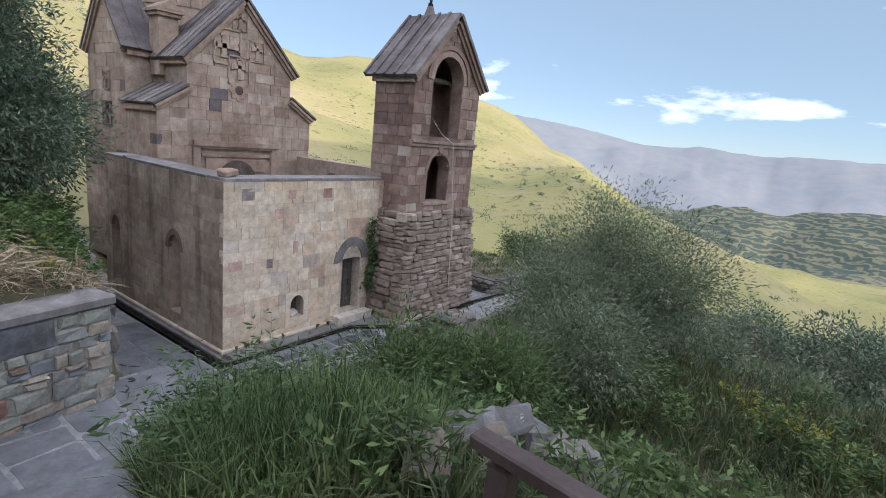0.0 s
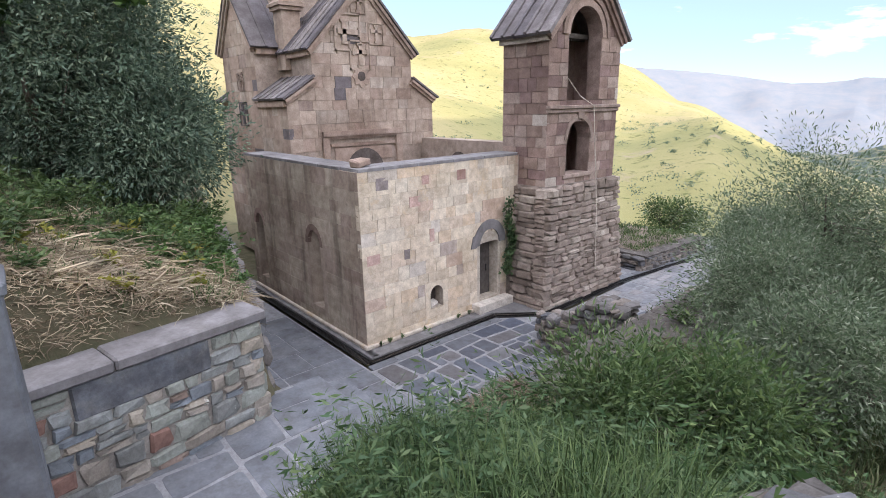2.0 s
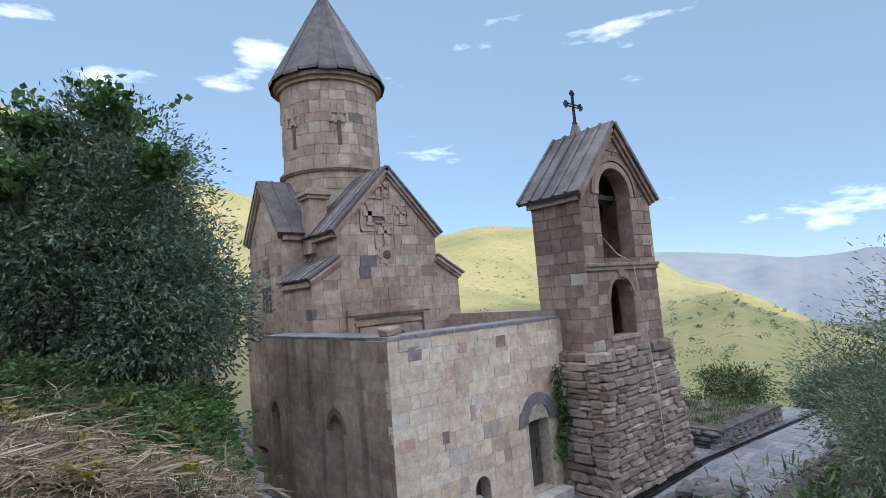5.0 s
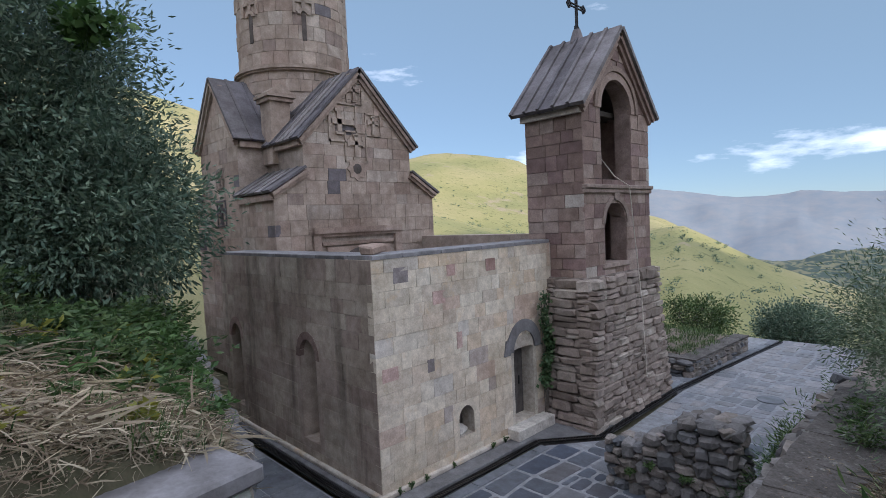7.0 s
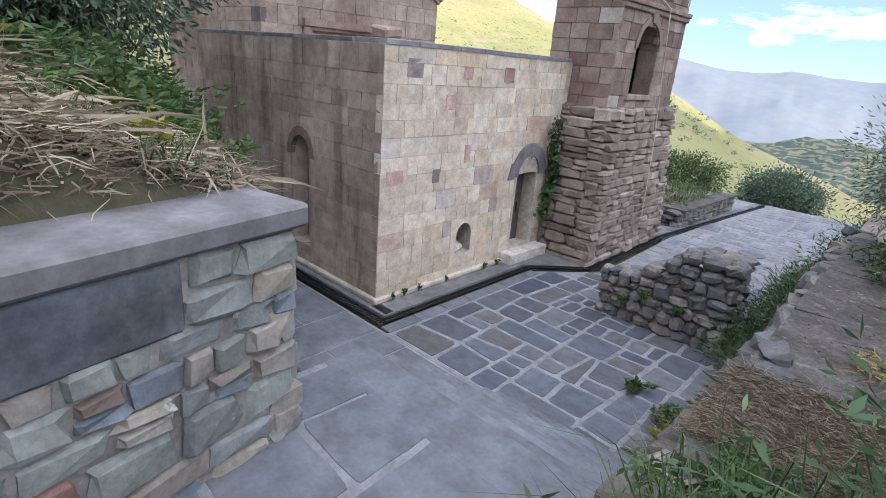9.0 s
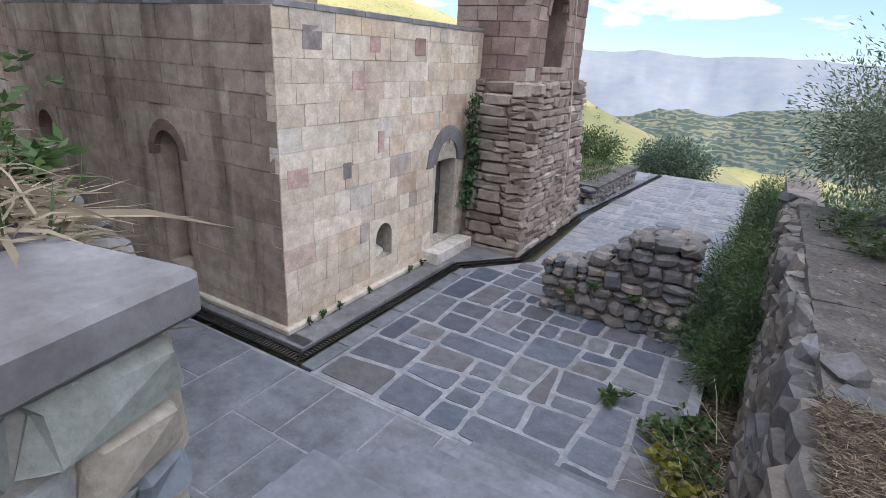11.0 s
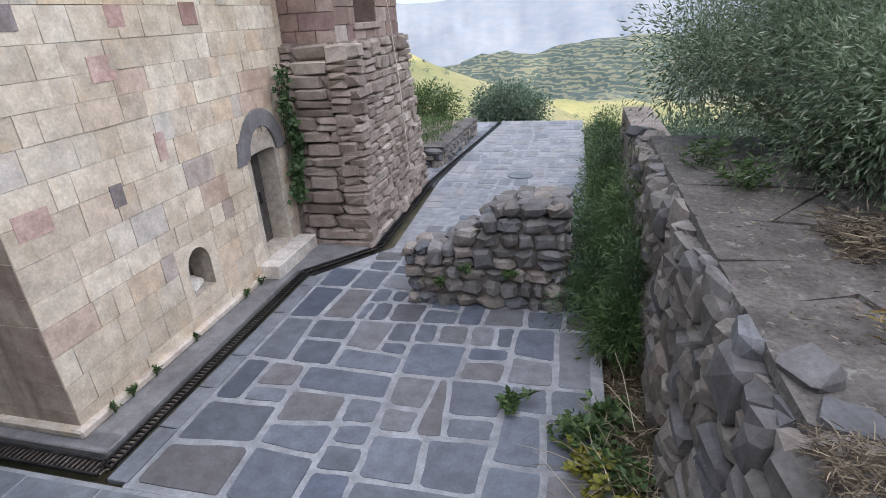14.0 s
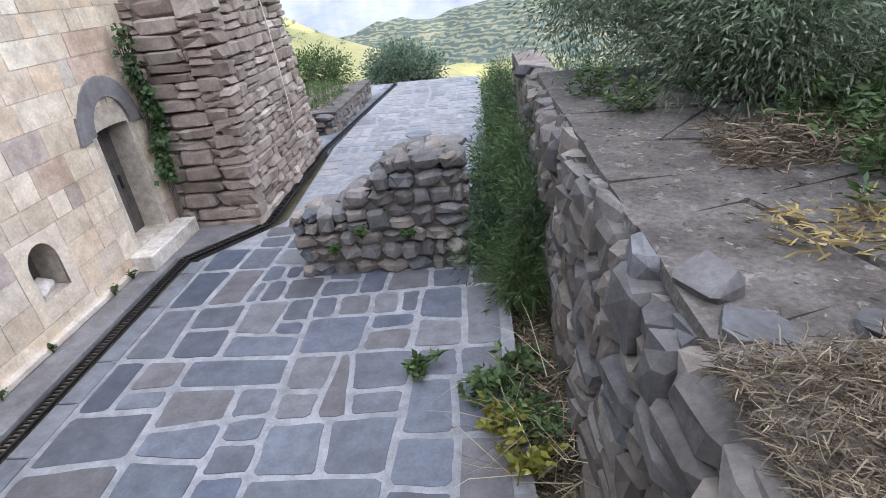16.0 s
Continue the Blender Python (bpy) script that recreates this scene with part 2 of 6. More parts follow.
DOOR = surface("grey weathered plank", [(0.3, (0.085, 0.075, 0.07)), (0.7, (0.13, 0.115, 0.105))], scale=9, grain=60, bump=0.4, rough=0.7)
ROPE = surface("pale rope", [(0.3, (0.50, 0.45, 0.38)), (0.7, (0.62, 0.57, 0.5))], grain=120, bump=0.3)
SOIL = surface("dry soil", [(0.3, (0.13, 0.105, 0.08)), (0.7, (0.22, 0.18, 0.14))], scale=4, grain=30, bump=0.9)
BARK = surface("grey bark", [(0.3, (0.12, 0.10, 0.085)), (0.7, (0.2, 0.17, 0.14))], scale=8, grain=40, bump=0.9)
PALE = surface("pale fallen block", [(0.3, (0.55, 0.51, 0.45)), (0.7, (0.66, 0.62, 0.56))], grain=24, bump=0.7)
LEAF_DARK = leaf_material("dark tree leaves", [(0.0, (0.07, 0.115, 0.085)), (0.5, (0.115, 0.17, 0.12)), (1.0, (0.21, 0.265, 0.19))])
LEAF_VINE = leaf_material("bright vine leaves", [(0.0, (0.05, 0.105, 0.032)), (1.0, (0.12, 0.20, 0.065))], 0.5, 0.35)
LEAF_SILVER = leaf_material("silvery shrub leaves", [(0.0, (0.085, 0.125, 0.07)), (0.5, (0.14, 0.19, 0.115)), (0.85, (0.20, 0.245, 0.17)), (1.0, (0.33, 0.36, 0.29))], 0.45, 0.35)
LEAF_GREEN = leaf_material("fresh green herbs", [(0.0, (0.04, 0.08, 0.028)), (0.5, (0.07, 0.118, 0.04)), (1.0, (0.13, 0.18, 0.068))])
LEAF_YELLOW = leaf_material("yellow green spurge", [(0.0, (0.16, 0.17, 0.03)), (1.0, (0.30, 0.28, 0.05))])
GRASS = leaf_material("grass blades", [(0.0, (0.045, 0.075, 0.033)), (0.6, (0.08, 0.11, 0.045)), (1.0, (0.17, 0.17, 0.095))])
LEAF_DEEP = leaf_material("deep green feathery leaves", [(0.0, (0.042, 0.088, 0.04)), (0.6, (0.075, 0.13, 0.055)), (1.0, (0.14, 0.19, 0.09))])
ROSE = surface("rose tuff block", [(0.0, (0.46, 0.31, 0.27)), (1.0, (0.52, 0.38, 0.33))], "object", grain=30, stain=0.6, stain_scale=3.0, bump=0.5, dark=(0.6, 0.48, 0.44))
SMOKED = surface("dark purple basalt block", [(0.0, (0.26, 0.23, 0.225)), (1.0, (0.33, 0.285, 0.27))], "object", grain=30, stain=0.5, stain_scale=3.0, bump=0.5)
BROWNSTRAW = leaf_material("brown dead stalks", [(0.0, (0.085, 0.062, 0.045)), (0.6, (0.17, 0.13, 0.09)), (1.0, (0.36, 0.29, 0.21))], 0.7, 0.15)
STRAW = leaf_material("dry straw", [(0.0, (0.17, 0.125, 0.09)), (0.5, (0.31, 0.25, 0.18)), (1.0, (0.55, 0.47, 0.35))], 0.7, 0.15)
DRYLEAF = leaf_material("dry yellow leaves", [(0.0, (0.17, 0.12, 0.055)), (0.7, (0.30, 0.23, 0.10)), (1.0, (0.46, 0.38, 0.16))], 0.7, 0.2)


# ---- builders ----
def part(name, bm, mat, parent=None, label=""):
    me = bpy.data.meshes.new(name)
    bm.to_mesh(me)
    bm.free()
    me.materials.append(mat)
    ob = new(name, me)
    ob.parent = parent
    return tagged(ob, label)


def thing(name, label, category, group="", kind=""):
    return tagged(new(name), label, category, group, kind)


def box(bm, x0, x1, y0, y1, z0, z1):
    v = [bm.verts.new((x, y, z)) for z in (z0, z1) for x, y in ((x0, y0), (x1, y0), (x1, y1), (x0, y1))]
    for f in ((3, 2, 1, 0), (4, 5, 6, 7), (0, 1, 5, 4), (1, 2, 6, 5), (2, 3, 7, 6), (3, 0, 4, 7)):
        bm.faces.new([v[i] for i in f])
    return bm


def prism(bm, ring, way):
    """A solid from a flat ring of points, pushed along way."""
    a = [bm.verts.new(p) for p in ring]
    b = [bm.verts.new(Vector(p) + Vector(way)) for p in ring]
    bm.faces.new(a[::-1])
    bm.faces.new(b)
    for i in range(len(a)):
        j = (i + 1) % len(a)
        bm.faces.new((a[i], a[j], b[j], b[i]))
    bmesh.ops.recalc_face_normals(bm, faces=bm.faces)
    return bm


def soften(bm, width, segments=1):
    bmesh.ops.bevel(bm, geom=list(bm.edges), offset=width, segments=segments, affect="EDGES", clamp_overlap=True)
    return bm


def wobble(bm, amount, scale=3.0):
    for v in bm.verts:
        v.co += noise.noise_vector(v.co * scale) * amount
    return bm


def bare(name, bm, mat):
    me = bpy.data.meshes.new(name)
    bm.to_mesh(me)
    bm.free()
    me.materials.append(mat)
    return me


def block_meshes(mat, count=6, seed=1, edge=0.03, uneven=0.05):
    """Dressed blocks in a unit box: u and v from 0 to 1, the face at depth 0, the back at -1."""
    rng, out = random.Random(seed), []
    for _ in range(count):
        bm = bmesh.new()
        rings = []
        for depth, inset in ((-1.0, 0.0), (-0.12, 0.0), (0.0, edge)):
            ring = []
            for u, v in ((0, 0), (1, 0), (1, 1), (0, 1)):
                j = rng.uniform(0, edge * 0.8)
                ring.append(bm.verts.new((u + (inset + j) * (1 - 2 * u), v + (inset + j) * (1 - 2 * v), depth + (rng.uniform(-uneven, uneven) if depth == 0 else 0))))
            rings.append(ring)
        bm.faces.new(rings[2])
        for a, b in zip(rings, rings[1:]):
            for i in range(4):
                j = (i + 1) % 4
                bm.faces.new((a[i], a[j], b[j], b[i]))
        out.append(bare("block", bm, mat))
    return out


def rough_meshes(mat, count=8, seed=2, cut=0.2, jitter=0.1):
    """Rough rounded stones in a unit box about the middle."""
    rng, out = random.Random(seed), []
    for _ in range(count):
        bm = bmesh.new()
        bmesh.ops.create_cube(bm, size=1.0)
        bmesh.ops.bevel(bm, geom=list(bm.edges), offset=cut * rng.uniform(0.7, 1.2), segments=1, affect="EDGES")
        for v in bm.verts:
            v.co += Vector([rng.uniform(-jitter, jitter) for _ in range(3)])
        me = bare("stone", bm, mat)
        out.append(me)
    return out


def piece(name, me, parent, m):
    ob = new(name, me)
    ob.parent = parent
    ob.matrix_basis = m
    return ob


def frame_of(origin, u, n):
    """A wall's own axes: u along it, v up, n out of its face."""
    u, n = Vector(u).normalized(), Vector(n).normalized()
    v = Vector((0, 0, 1))
    return Matrix(((u.x, v.x, n.x, origin[0]), (u.y, v.y, n.y, origin[1]), (u.z, v.z, n.z, origin[2]), (0, 0, 0, 1)))


def ashlar(parent, meshes, axes, width, heights, lengths, holes=(), top=None, gap=0.007, depth=0.16, seed=1, name="block"):
    """Courses of dressed blocks over a wall face. holes: functions of the course's middle height that give the stretch left free."""
    rng, v = random.Random(seed), 0.0
    for h in heights:
        mid = v + h / 2
        lo, hi = (0.0, width) if top is None else top(mid)
        free = sorted(s for s in (hole(v, v + h) for hole in holes) if s)
        spans, at = [], lo
        for a, b in free:
            if a > at:
                spans.append((at, min(a, hi)))
            at = max(at, b)
        if at < hi:
            spans.append((at, hi))
        for a, b in spans:
            while b - a > 0.04:
                w = min(rng.uniform(*lengths), b - a)
                if b - a - w < lengths[0] * 0.5:
                    w = b - a
                s = Matrix.Translation((a + gap / 2, v + gap / 2, rng.uniform(-0.004, 0.006))) @ Matrix.Diagonal((w - gap, h - gap, depth, 1))
                piece(name, rng.choice(meshes), parent, axes @ s)
                a += w
        v += h


def rubble(parent, meshes, axes, width, height, sizes, lengths, depth=0.3, seed=1, batter=0.0, top=None, name="stone", narrow=0.0, proud=0.05, gap=0.012, left=None):
    """Rough courses of stones of uneven size over a wall face."""
    rng, v = random.Random(seed), 0.0
    while v < height - 0.04:
        h = min(rng.uniform(*sizes), height - v)
        if height - v - h < sizes[0] * 0.5:
            h = height - v
        u = narrow * v + rng.uniform(-0.03, 0.02)
        end = width - narrow * v
        while u < end - 0.03:
            w = rng.uniform(*lengths)
            if end - u - w < lengths[0] * 0.6:
                w = end - u
            cover = 1.0 if top is None else top(u + w / 2)
            if v + h * 0.55 < cover * (height if top is None else 1.0):
                rows = 2 if h > sizes[1] * 0.8 and rng.random() < 0.35 else 1
                for r in range(rows):
                    hh = h / rows
                    m = Matrix.Translation((u + w / 2, v + hh * (r + 0.5), -batter * v - depth / 2 + rng.uniform(0.3, 1.0) * proud))
                    turn = Euler((rng.uniform(-0.06, 0.06), rng.uniform(-0.06, 0.06), rng.uniform(-0.05, 0.05))).to_matrix().to_4x4()
                    piece(name, rng.choice(meshes), parent, axes @ m @ turn @ Matrix.Diagonal((w - gap, hh - gap, depth, 1)))
            u += w
        v += h


def leaves(name, mat, places, aims, length, width, parent=None, curl=0.0, rng=None, label=""):
    """Many small leaves or blades in one mesh: each a folded diamond, or with curl a bent blade of two quads."""
    n = len(places)
    r = rng or np.random.default_rng(1)
    aims = aims / np.linalg.norm(aims, axis=1, keepdims=True)
    side = np.cross(aims, r.normal(size=(n, 3)))
    side /= np.linalg.norm(side, axis=1, keepdims=True)
    over = np.cross(side, aims)
    length, width = np.broadcast_to(length, n)[:, None], np.broadcast_to(width, n)[:, None]
    if curl:
        mid = places + aims * length * 0.55
        tip = places + aims * length * 0.9 + np.array([0, 0, -1.0]) * length * curl * r.uniform(0.3, 1.0, (n, 1)) + over * length * 0.15
        co = np.stack([places - side * width / 2, places + side * width / 2, mid + side * width * 0.4, mid - side * width * 0.4, tip], 1)
        faces = np.array([0, 1, 2, 3, 3, 2, 4])
        per, totals = 5, [4, 3]
    else:
        mid = places + aims * length * 0.5
        co = np.stack([places, mid + side * width / 2 + over * width * 0.15, places + aims * length, mid - side * width / 2 + over * width * 0.15], 1)
        faces = np.array([0, 1, 2, 3])
        per, totals = 4, [4]
    me = bpy.data.meshes.new(name)
    me.vertices.add(n * per)
    me.vertices.foreach_set("co", co.astype(np.float32).ravel())
    index = (np.arange(n)[:, None] * per + faces).astype(np.int32).ravel()
    me.loops.add(len(index))
    me.loops.foreach_set("vertex_index", index)
    total = np.tile(totals, n).astype(np.int32)
    start = np.r_[0, np.cumsum(total)[:-1]].astype(np.int32)
    me.polygons.add(len(total))
    me.polygons.foreach_set("loop_start", start)
    me.update(calc_edges=True)
    me.validate()
    me.materials.append(mat)
    ob = new(name, me)
    ob.parent = parent
    return tagged(ob, label)


def limb(bm, a, b, r0, r1, sides=6):
    a, b = Vector(a), Vector(b)
    way = (b - a).normalized()
    s = way.orthogonal().normalized()
    t = way.cross(s)
    rings = []
    for p, r in ((a, r0), (b, r1)):
        rings.append([bm.verts.new(p + (s * math.cos(2 * math.pi * i / sides) + t * math.sin(2 * math.pi * i / sides)) * r) for i in range(sides)])
    for i in range(sides):
        j = (i + 1) % sides
        bm.faces.new((rings[0][i], rings[0][j], rings[1][j], rings[1][i]))
    bm.faces.new(rings[1])
    bm.faces.new(rings[0][::-1])


def smooth(t):
    t = np.clip(t, 0, 1)
    return t * t * (3 - 2 * t)


# ---- ground and hills ----
def stair_z(x):
    return np.clip(1.8 + (np.asarray(x) + 4.9) * 0.528, 1.8, 3.7)


def left_edge(x):
    return np.where(x < -6.9, 3.0 + (-6.9 - x) * 0.25, np.where(x < -6.37, np.clip(0.1 + (-6.37 - x) / 0.1715, 0.4, 3.0), np.where(x < -1.8, 0.45, -0.7)))


def near_z(x, y):
    x, y = np.asarray(x, float), np.asarray(y, float)
    up = stair_z(x)
    right = 1.92 + (up - 0.06 - 1.92) * (1 - smooth((y - 1.9) / 3.4))
    right = np.where(y > 10.2, right - 2.2 * smooth((y - 10.25) / 0.4), right)
    right = np.where(y < 0.8, up - 0.12, right)
    court = -0.16 - 0.22 * smooth((y - 21.6) / 1.5) - 0.5 * np.clip(y - 23, 0, 60) * 0.9
    z = court + (right - court) * smooth((x + 4.86) / 0.4) * smooth((14.5 - y) / 3.5)
    z = np.where((x < -4.9) & (y < 3.2), 1.6, z)
    back = left_edge(x)
    mound = 3.05 + 0.40 * np.clip(back - 0.25 - y, 0, 4) + 0.62 * np.clip(back - 4.25 - y, 0, 200)
    low = np.where(x > -1.8, 0.62 * np.clip(back - 0.4 - y, 0, 200) + 3.7, mound)
    z = z + (low - z) * smooth((back - y) / 0.3)
    east = np.clip(x - 2.5, 0, 400)
    z = z - 0.28 * east * smooth((y + 2) / 6)
    return z


# elevation in degrees at which each ridge stands, by azimuth from +y towards -x
AZ = np.array([-180, -150, -135, -72, -62, -52, -40, -30, -9, -2, 3.7, 8, 13.5, 15.4, 19.4, 22.8, 26, 30, 35, 42.6, 47.6, 52, 55, 62, 72, 84, 92, 100, 120, 150, 180.0])
# the unseen crest from -135 to -72 is added to block the low sun
SPUR = np.array([15, 15, 17.5, 17.5, 8, 0, -10, -14, -14, -12, -9.7, -8.0, -5.9, -5.2, -2.9, -1.2, -2.0, -2.8, -2.6, -0.8, 0.4, 1.4, 2.0, 4.0, 9.0, 14, 17, 19, 20, 17, 15.0])
HILL = np.array([12, 12, 12, 12, 6, -2, -7, -9.5, -9.5, -9.3, -8.9, -8.2, -6.3, -5.4, -3.6, -1.6, -0.2, 2.6, 4.6, 6.6, 7.5, 6.9, 7.6, 9.2, 12.0, 17, 19, 19, 18, 15, 12.0])
MIDDLE = np.array([6, 6, 6, 5, 3, 1, 0, -1.6, -2.7, -2.9, -4.0, -4.0, -5.0, -4.9, -4.7, -4.4, -4, -4, -3, -2, -2, -2, 0, 2, 4, 6, 8, 8, 8, 6, 6.0])
EYE_Z = 5.0


def far_z(x, y):
    dx, dy = x - 0.0, y - 0.5
    r, az = np.hypot(dx, dy), np.degrees(np.arctan2(-dx, dy))
    def at(table, dist):
        return EYE_Z + dist * np.tan(np.radians(np.interp(az, AZ, table)))
    behind = smooth((az - 96) / 20) - 0.7 * smooth((-az - 45) / 20)
    r1, r2, r3 = 170 - 85 * behind, 420 - 180 * behind, 1500 + 0 * r
    z1, z2, z3 = at(SPUR, r1), at(HILL, r2), at(MIDDLE, r3)
    near = -14.0 + 17.0 * smooth((np.abs(az) - 55) / 30)
    knots = [(30, near), (r1, z1), (r1 * 1.35, np.minimum(z1 - 3, z2)), (r2, z2), (r2 * 1.6, z2 - 45), (r3 * 0.75, z3 - 90), (r3, z3), (r3 * 1.5, z3 - 120), (4300, -260.0 + 0 * r)]
    z = np.where(r < 30, near, 0.0)
    for (ra, za), (rb, zb) in zip(knots, knots[1:]):
        k = np.clip((r - ra) / (rb - ra), 0, 1)
        if za is near:
            k = k ** 0.85
        z = np.where((r >= ra) & (r < rb), za + (zb - za) * k, z)
    return np.where(r >= 4300, -260.0, z)


def ground_mesh():
    spokes = 420
    rings = np.r_[0.0, np.geomspace(0.25, 34, 150), np.geomspace(35, 4300, 120)]
    ang = np.arange(spokes) * 2 * math.pi / spokes
    cx, cy = -4.9, 4.5
    x = cx + rings[:, None] * -np.sin(ang)
    y = cy + rings[:, None] * np.cos(ang)
    blend_r = smooth((np.hypot(x - cx, y - cy) - 22) / 14)
    z = near_z(x, y) * (1 - blend_r) + far_z(x, y) * blend_r
    n1 = np.array([[noise.fractal(Vector((a * 0.9, b * 0.9, 0)), 1.0, 2.0, 4) for a, b in zip(ra, rb)] for ra, rb in zip(x[:150], y[:150])])
    court = (x < -4.9) & (y > 2.7)
    z[:150] += n1 * np.where(court[:150], 0.0, 0.05)
    n2 = np.array([[noise.fractal(Vector((a * 0.011, b * 0.011, 3)), 0.9, 2.1, 6) for a, b in zip(ra, rb)] for ra, rb in zip(x[150:], y[150:])])
    size = np.clip(np.hypot(x[150:], y[150:]) - 34, 0, None)
    z[150:] += n2 * np.minimum(size * 0.018, 18)
    rows, cols = x.shape
    verts = np.stack([x, y, z], -1).reshape(-1, 3)
    faces = []
    for i in range(rows - 1):
        for j in range(cols):
            k = (j + 1) % cols
            faces.append((i * cols + j, i * cols + k, (i + 1) * cols + k, (i + 1) * cols + j))
    me = bpy.data.meshes.new("ground")
    me.from_pydata(verts.tolist(), [], faces)
    me.polygons.foreach_set("use_smooth", [True] * len(me.polygons))
    return me


def ground_material():
    m, n, l, b = material("grassy hillside", 0.95)
    where = n.new("ShaderNodeNewGeometry").outputs["Position"]
    wide = noise_node(n, l, where, 0.012, 8.0, 0.62)
    base = ramp_node(n, [(0.32, (0.19, 0.20, 0.08)), (0.48, (0.29, 0.27, 0.115)), (0.66, (0.38, 0.32, 0.165))])
    l.new(wide.outputs[0], base.inputs[0])
    tufts = noise_node(n, l, where, 0.35, 8.0, 0.7)
    mark = ramp_node(n, [(0.56, (1, 1, 1)), (0.64, (0.42, 0.5, 0.35))])
    l.new(tufts.outputs[0], mark.inputs[0])
    colour = mixed(n, l, "MULTIPLY", 0.9, base.outputs[0], mark.outputs[0])
    scree = noise_node(n, l, where, 0.03, 10.0, 0.7)
    sc = ramp_node(n, [(0.60, (0, 0, 0)), (0.66, (1, 1, 1))])
    l.new(scree.outputs[0], sc.inputs[0])
    colour = mixed(n, l, "MIX", sc.outputs[0], colour, (0.33, 0.27, 0.18))
    fine = noise_node(n, l, where, 9.0, 8.0, 0.7)
    grit = ramp_node(n, [(0.3, (0.55, 0.55, 0.55)), (0.7, (1.2, 1.2, 1.2))])
    l.new(fine.outputs[0], grit.inputs[0])
    colour = mixed(n, l, "MULTIPLY", 0.6, colour, grit.outputs[0])
    bands = n.new("ShaderNodeTexWave")
    bands.bands_direction, bands.inputs["Scale"].default_value, bands.inputs["Distortion"].default_value, bands.inputs["Detail"].default_value = "Z", 0.035, 9.0, 4.0
    l.new(where, bands.inputs["Vector"])
    # terraced fields, with the far ridge's shadow put into the dark blue greens
    field = ramp_node(n, [(0.3, (0.055, 0.078, 0.066)), (0.6, (0.085, 0.10, 0.074)), (0.85, (0.17, 0.165, 0.105))])
    l.new(bands.outputs["Fac"], field.inputs[0])
    reach = n.new("ShaderNodeVectorMath")
    reach.operation = "LENGTH"
    l.new(where, reach.inputs[0])
    span = n.new("ShaderNodeMapRange")
    span.inputs["From Min"].default_value, span.inputs["From Max"].default_value = 20, 48
    l.new(reach.outputs["Value"], span.inputs["Value"])
    away = n.new("ShaderNodeMapRange")
    away.inputs["From Min"].default_value, away.inputs["From Max"].default_value = 650, 900
    l.new(reach.outputs["Value"], away.inputs["Value"])
    colour = mixed(n, l, "MIX", away.outputs[0], colour, field.outputs[0])
    soil = noise_node(n, l, where, 2.2, 6.0, 0.65)
    tone = ramp_node(n, [(0.35, (0.055, 0.06, 0.03)), (0.65, (0.125, 0.105, 0.07))])
    l.new(soil.outputs[0], tone.inputs[0])
    colour = mixed(n, l, "MIX", span.outputs[0], tone.outputs[0], colour)
    l.new(colour, b.inputs["Base Color"])
    bp = n.new("ShaderNodeBump")
    bp.inputs["Strength"].default_value, bp.inputs["Distance"].default_value = 0.8, 0.15
    l.new(tufts.outputs[0], bp.inputs["Height"])
    l.new(bp.outputs[0], b.inputs["Normal"])
    return m


me = ground_mesh()
me.materials.append(ground_material())
tagged(new("ground", me), "grassy mountain ground with sunlit yellow green slopes", "ground", kind="structure")


def far_range(name, dist, table, drop, seed, colour, glow):
    """A far mountain range, its haze put into pale blue colour and glow."""
    az = np.linspace(-75, 75, 420)
    el = np.interp(az, *table)
    bm = bmesh.new()
    rows = []
    for k in range(9):
        f = k / 8
        row = []
        for a, e in zip(az, el):
            d = dist * (1 - 0.35 * f)
            crest = dist * math.tan(radians(e)) + EYE_Z
            h = crest * (1 - f) + drop * f
            p = Vector((-math.sin(radians(a)) * d, math.cos(radians(a)) * d, 0))
            wob = noise.fractal(Vector((p.x * 0.0022, p.y * 0.0022, seed)), 1.0, 2.0, 5)
            row.append(bm.verts.new((p.x, p.y, h + wob * (22 + 40 * math.sin(math.pi * f)))))
        rows.append(row)
    for a, b2 in zip(rows, rows[1:]):
        for i in range(len(az) - 1):
            bm.faces.new((a[i], a[i + 1], b2[i + 1], b2[i]))
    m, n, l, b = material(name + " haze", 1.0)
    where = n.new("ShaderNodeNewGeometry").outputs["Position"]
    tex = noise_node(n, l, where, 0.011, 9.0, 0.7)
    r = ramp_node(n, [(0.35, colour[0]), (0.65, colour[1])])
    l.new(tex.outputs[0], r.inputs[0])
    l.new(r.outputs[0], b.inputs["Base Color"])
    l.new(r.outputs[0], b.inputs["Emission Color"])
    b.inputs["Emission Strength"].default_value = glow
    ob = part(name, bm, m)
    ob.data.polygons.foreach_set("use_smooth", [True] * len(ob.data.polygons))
    return tagged(ob, "far mountains across the valley, haze painted into blue colour and glow", "mountains", kind="structure")


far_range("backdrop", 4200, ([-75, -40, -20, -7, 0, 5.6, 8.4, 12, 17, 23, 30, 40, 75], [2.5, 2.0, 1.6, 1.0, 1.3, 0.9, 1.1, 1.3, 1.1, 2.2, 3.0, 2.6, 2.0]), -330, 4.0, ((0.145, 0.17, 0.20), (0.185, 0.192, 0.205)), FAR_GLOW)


# ---- courtyard paving, gutter, stairs ----
def ring_area(ring):
    return 0.5 * sum(p.x * q.y - q.x * p.y for p, q in zip(ring, ring[1:] + ring[:1]))


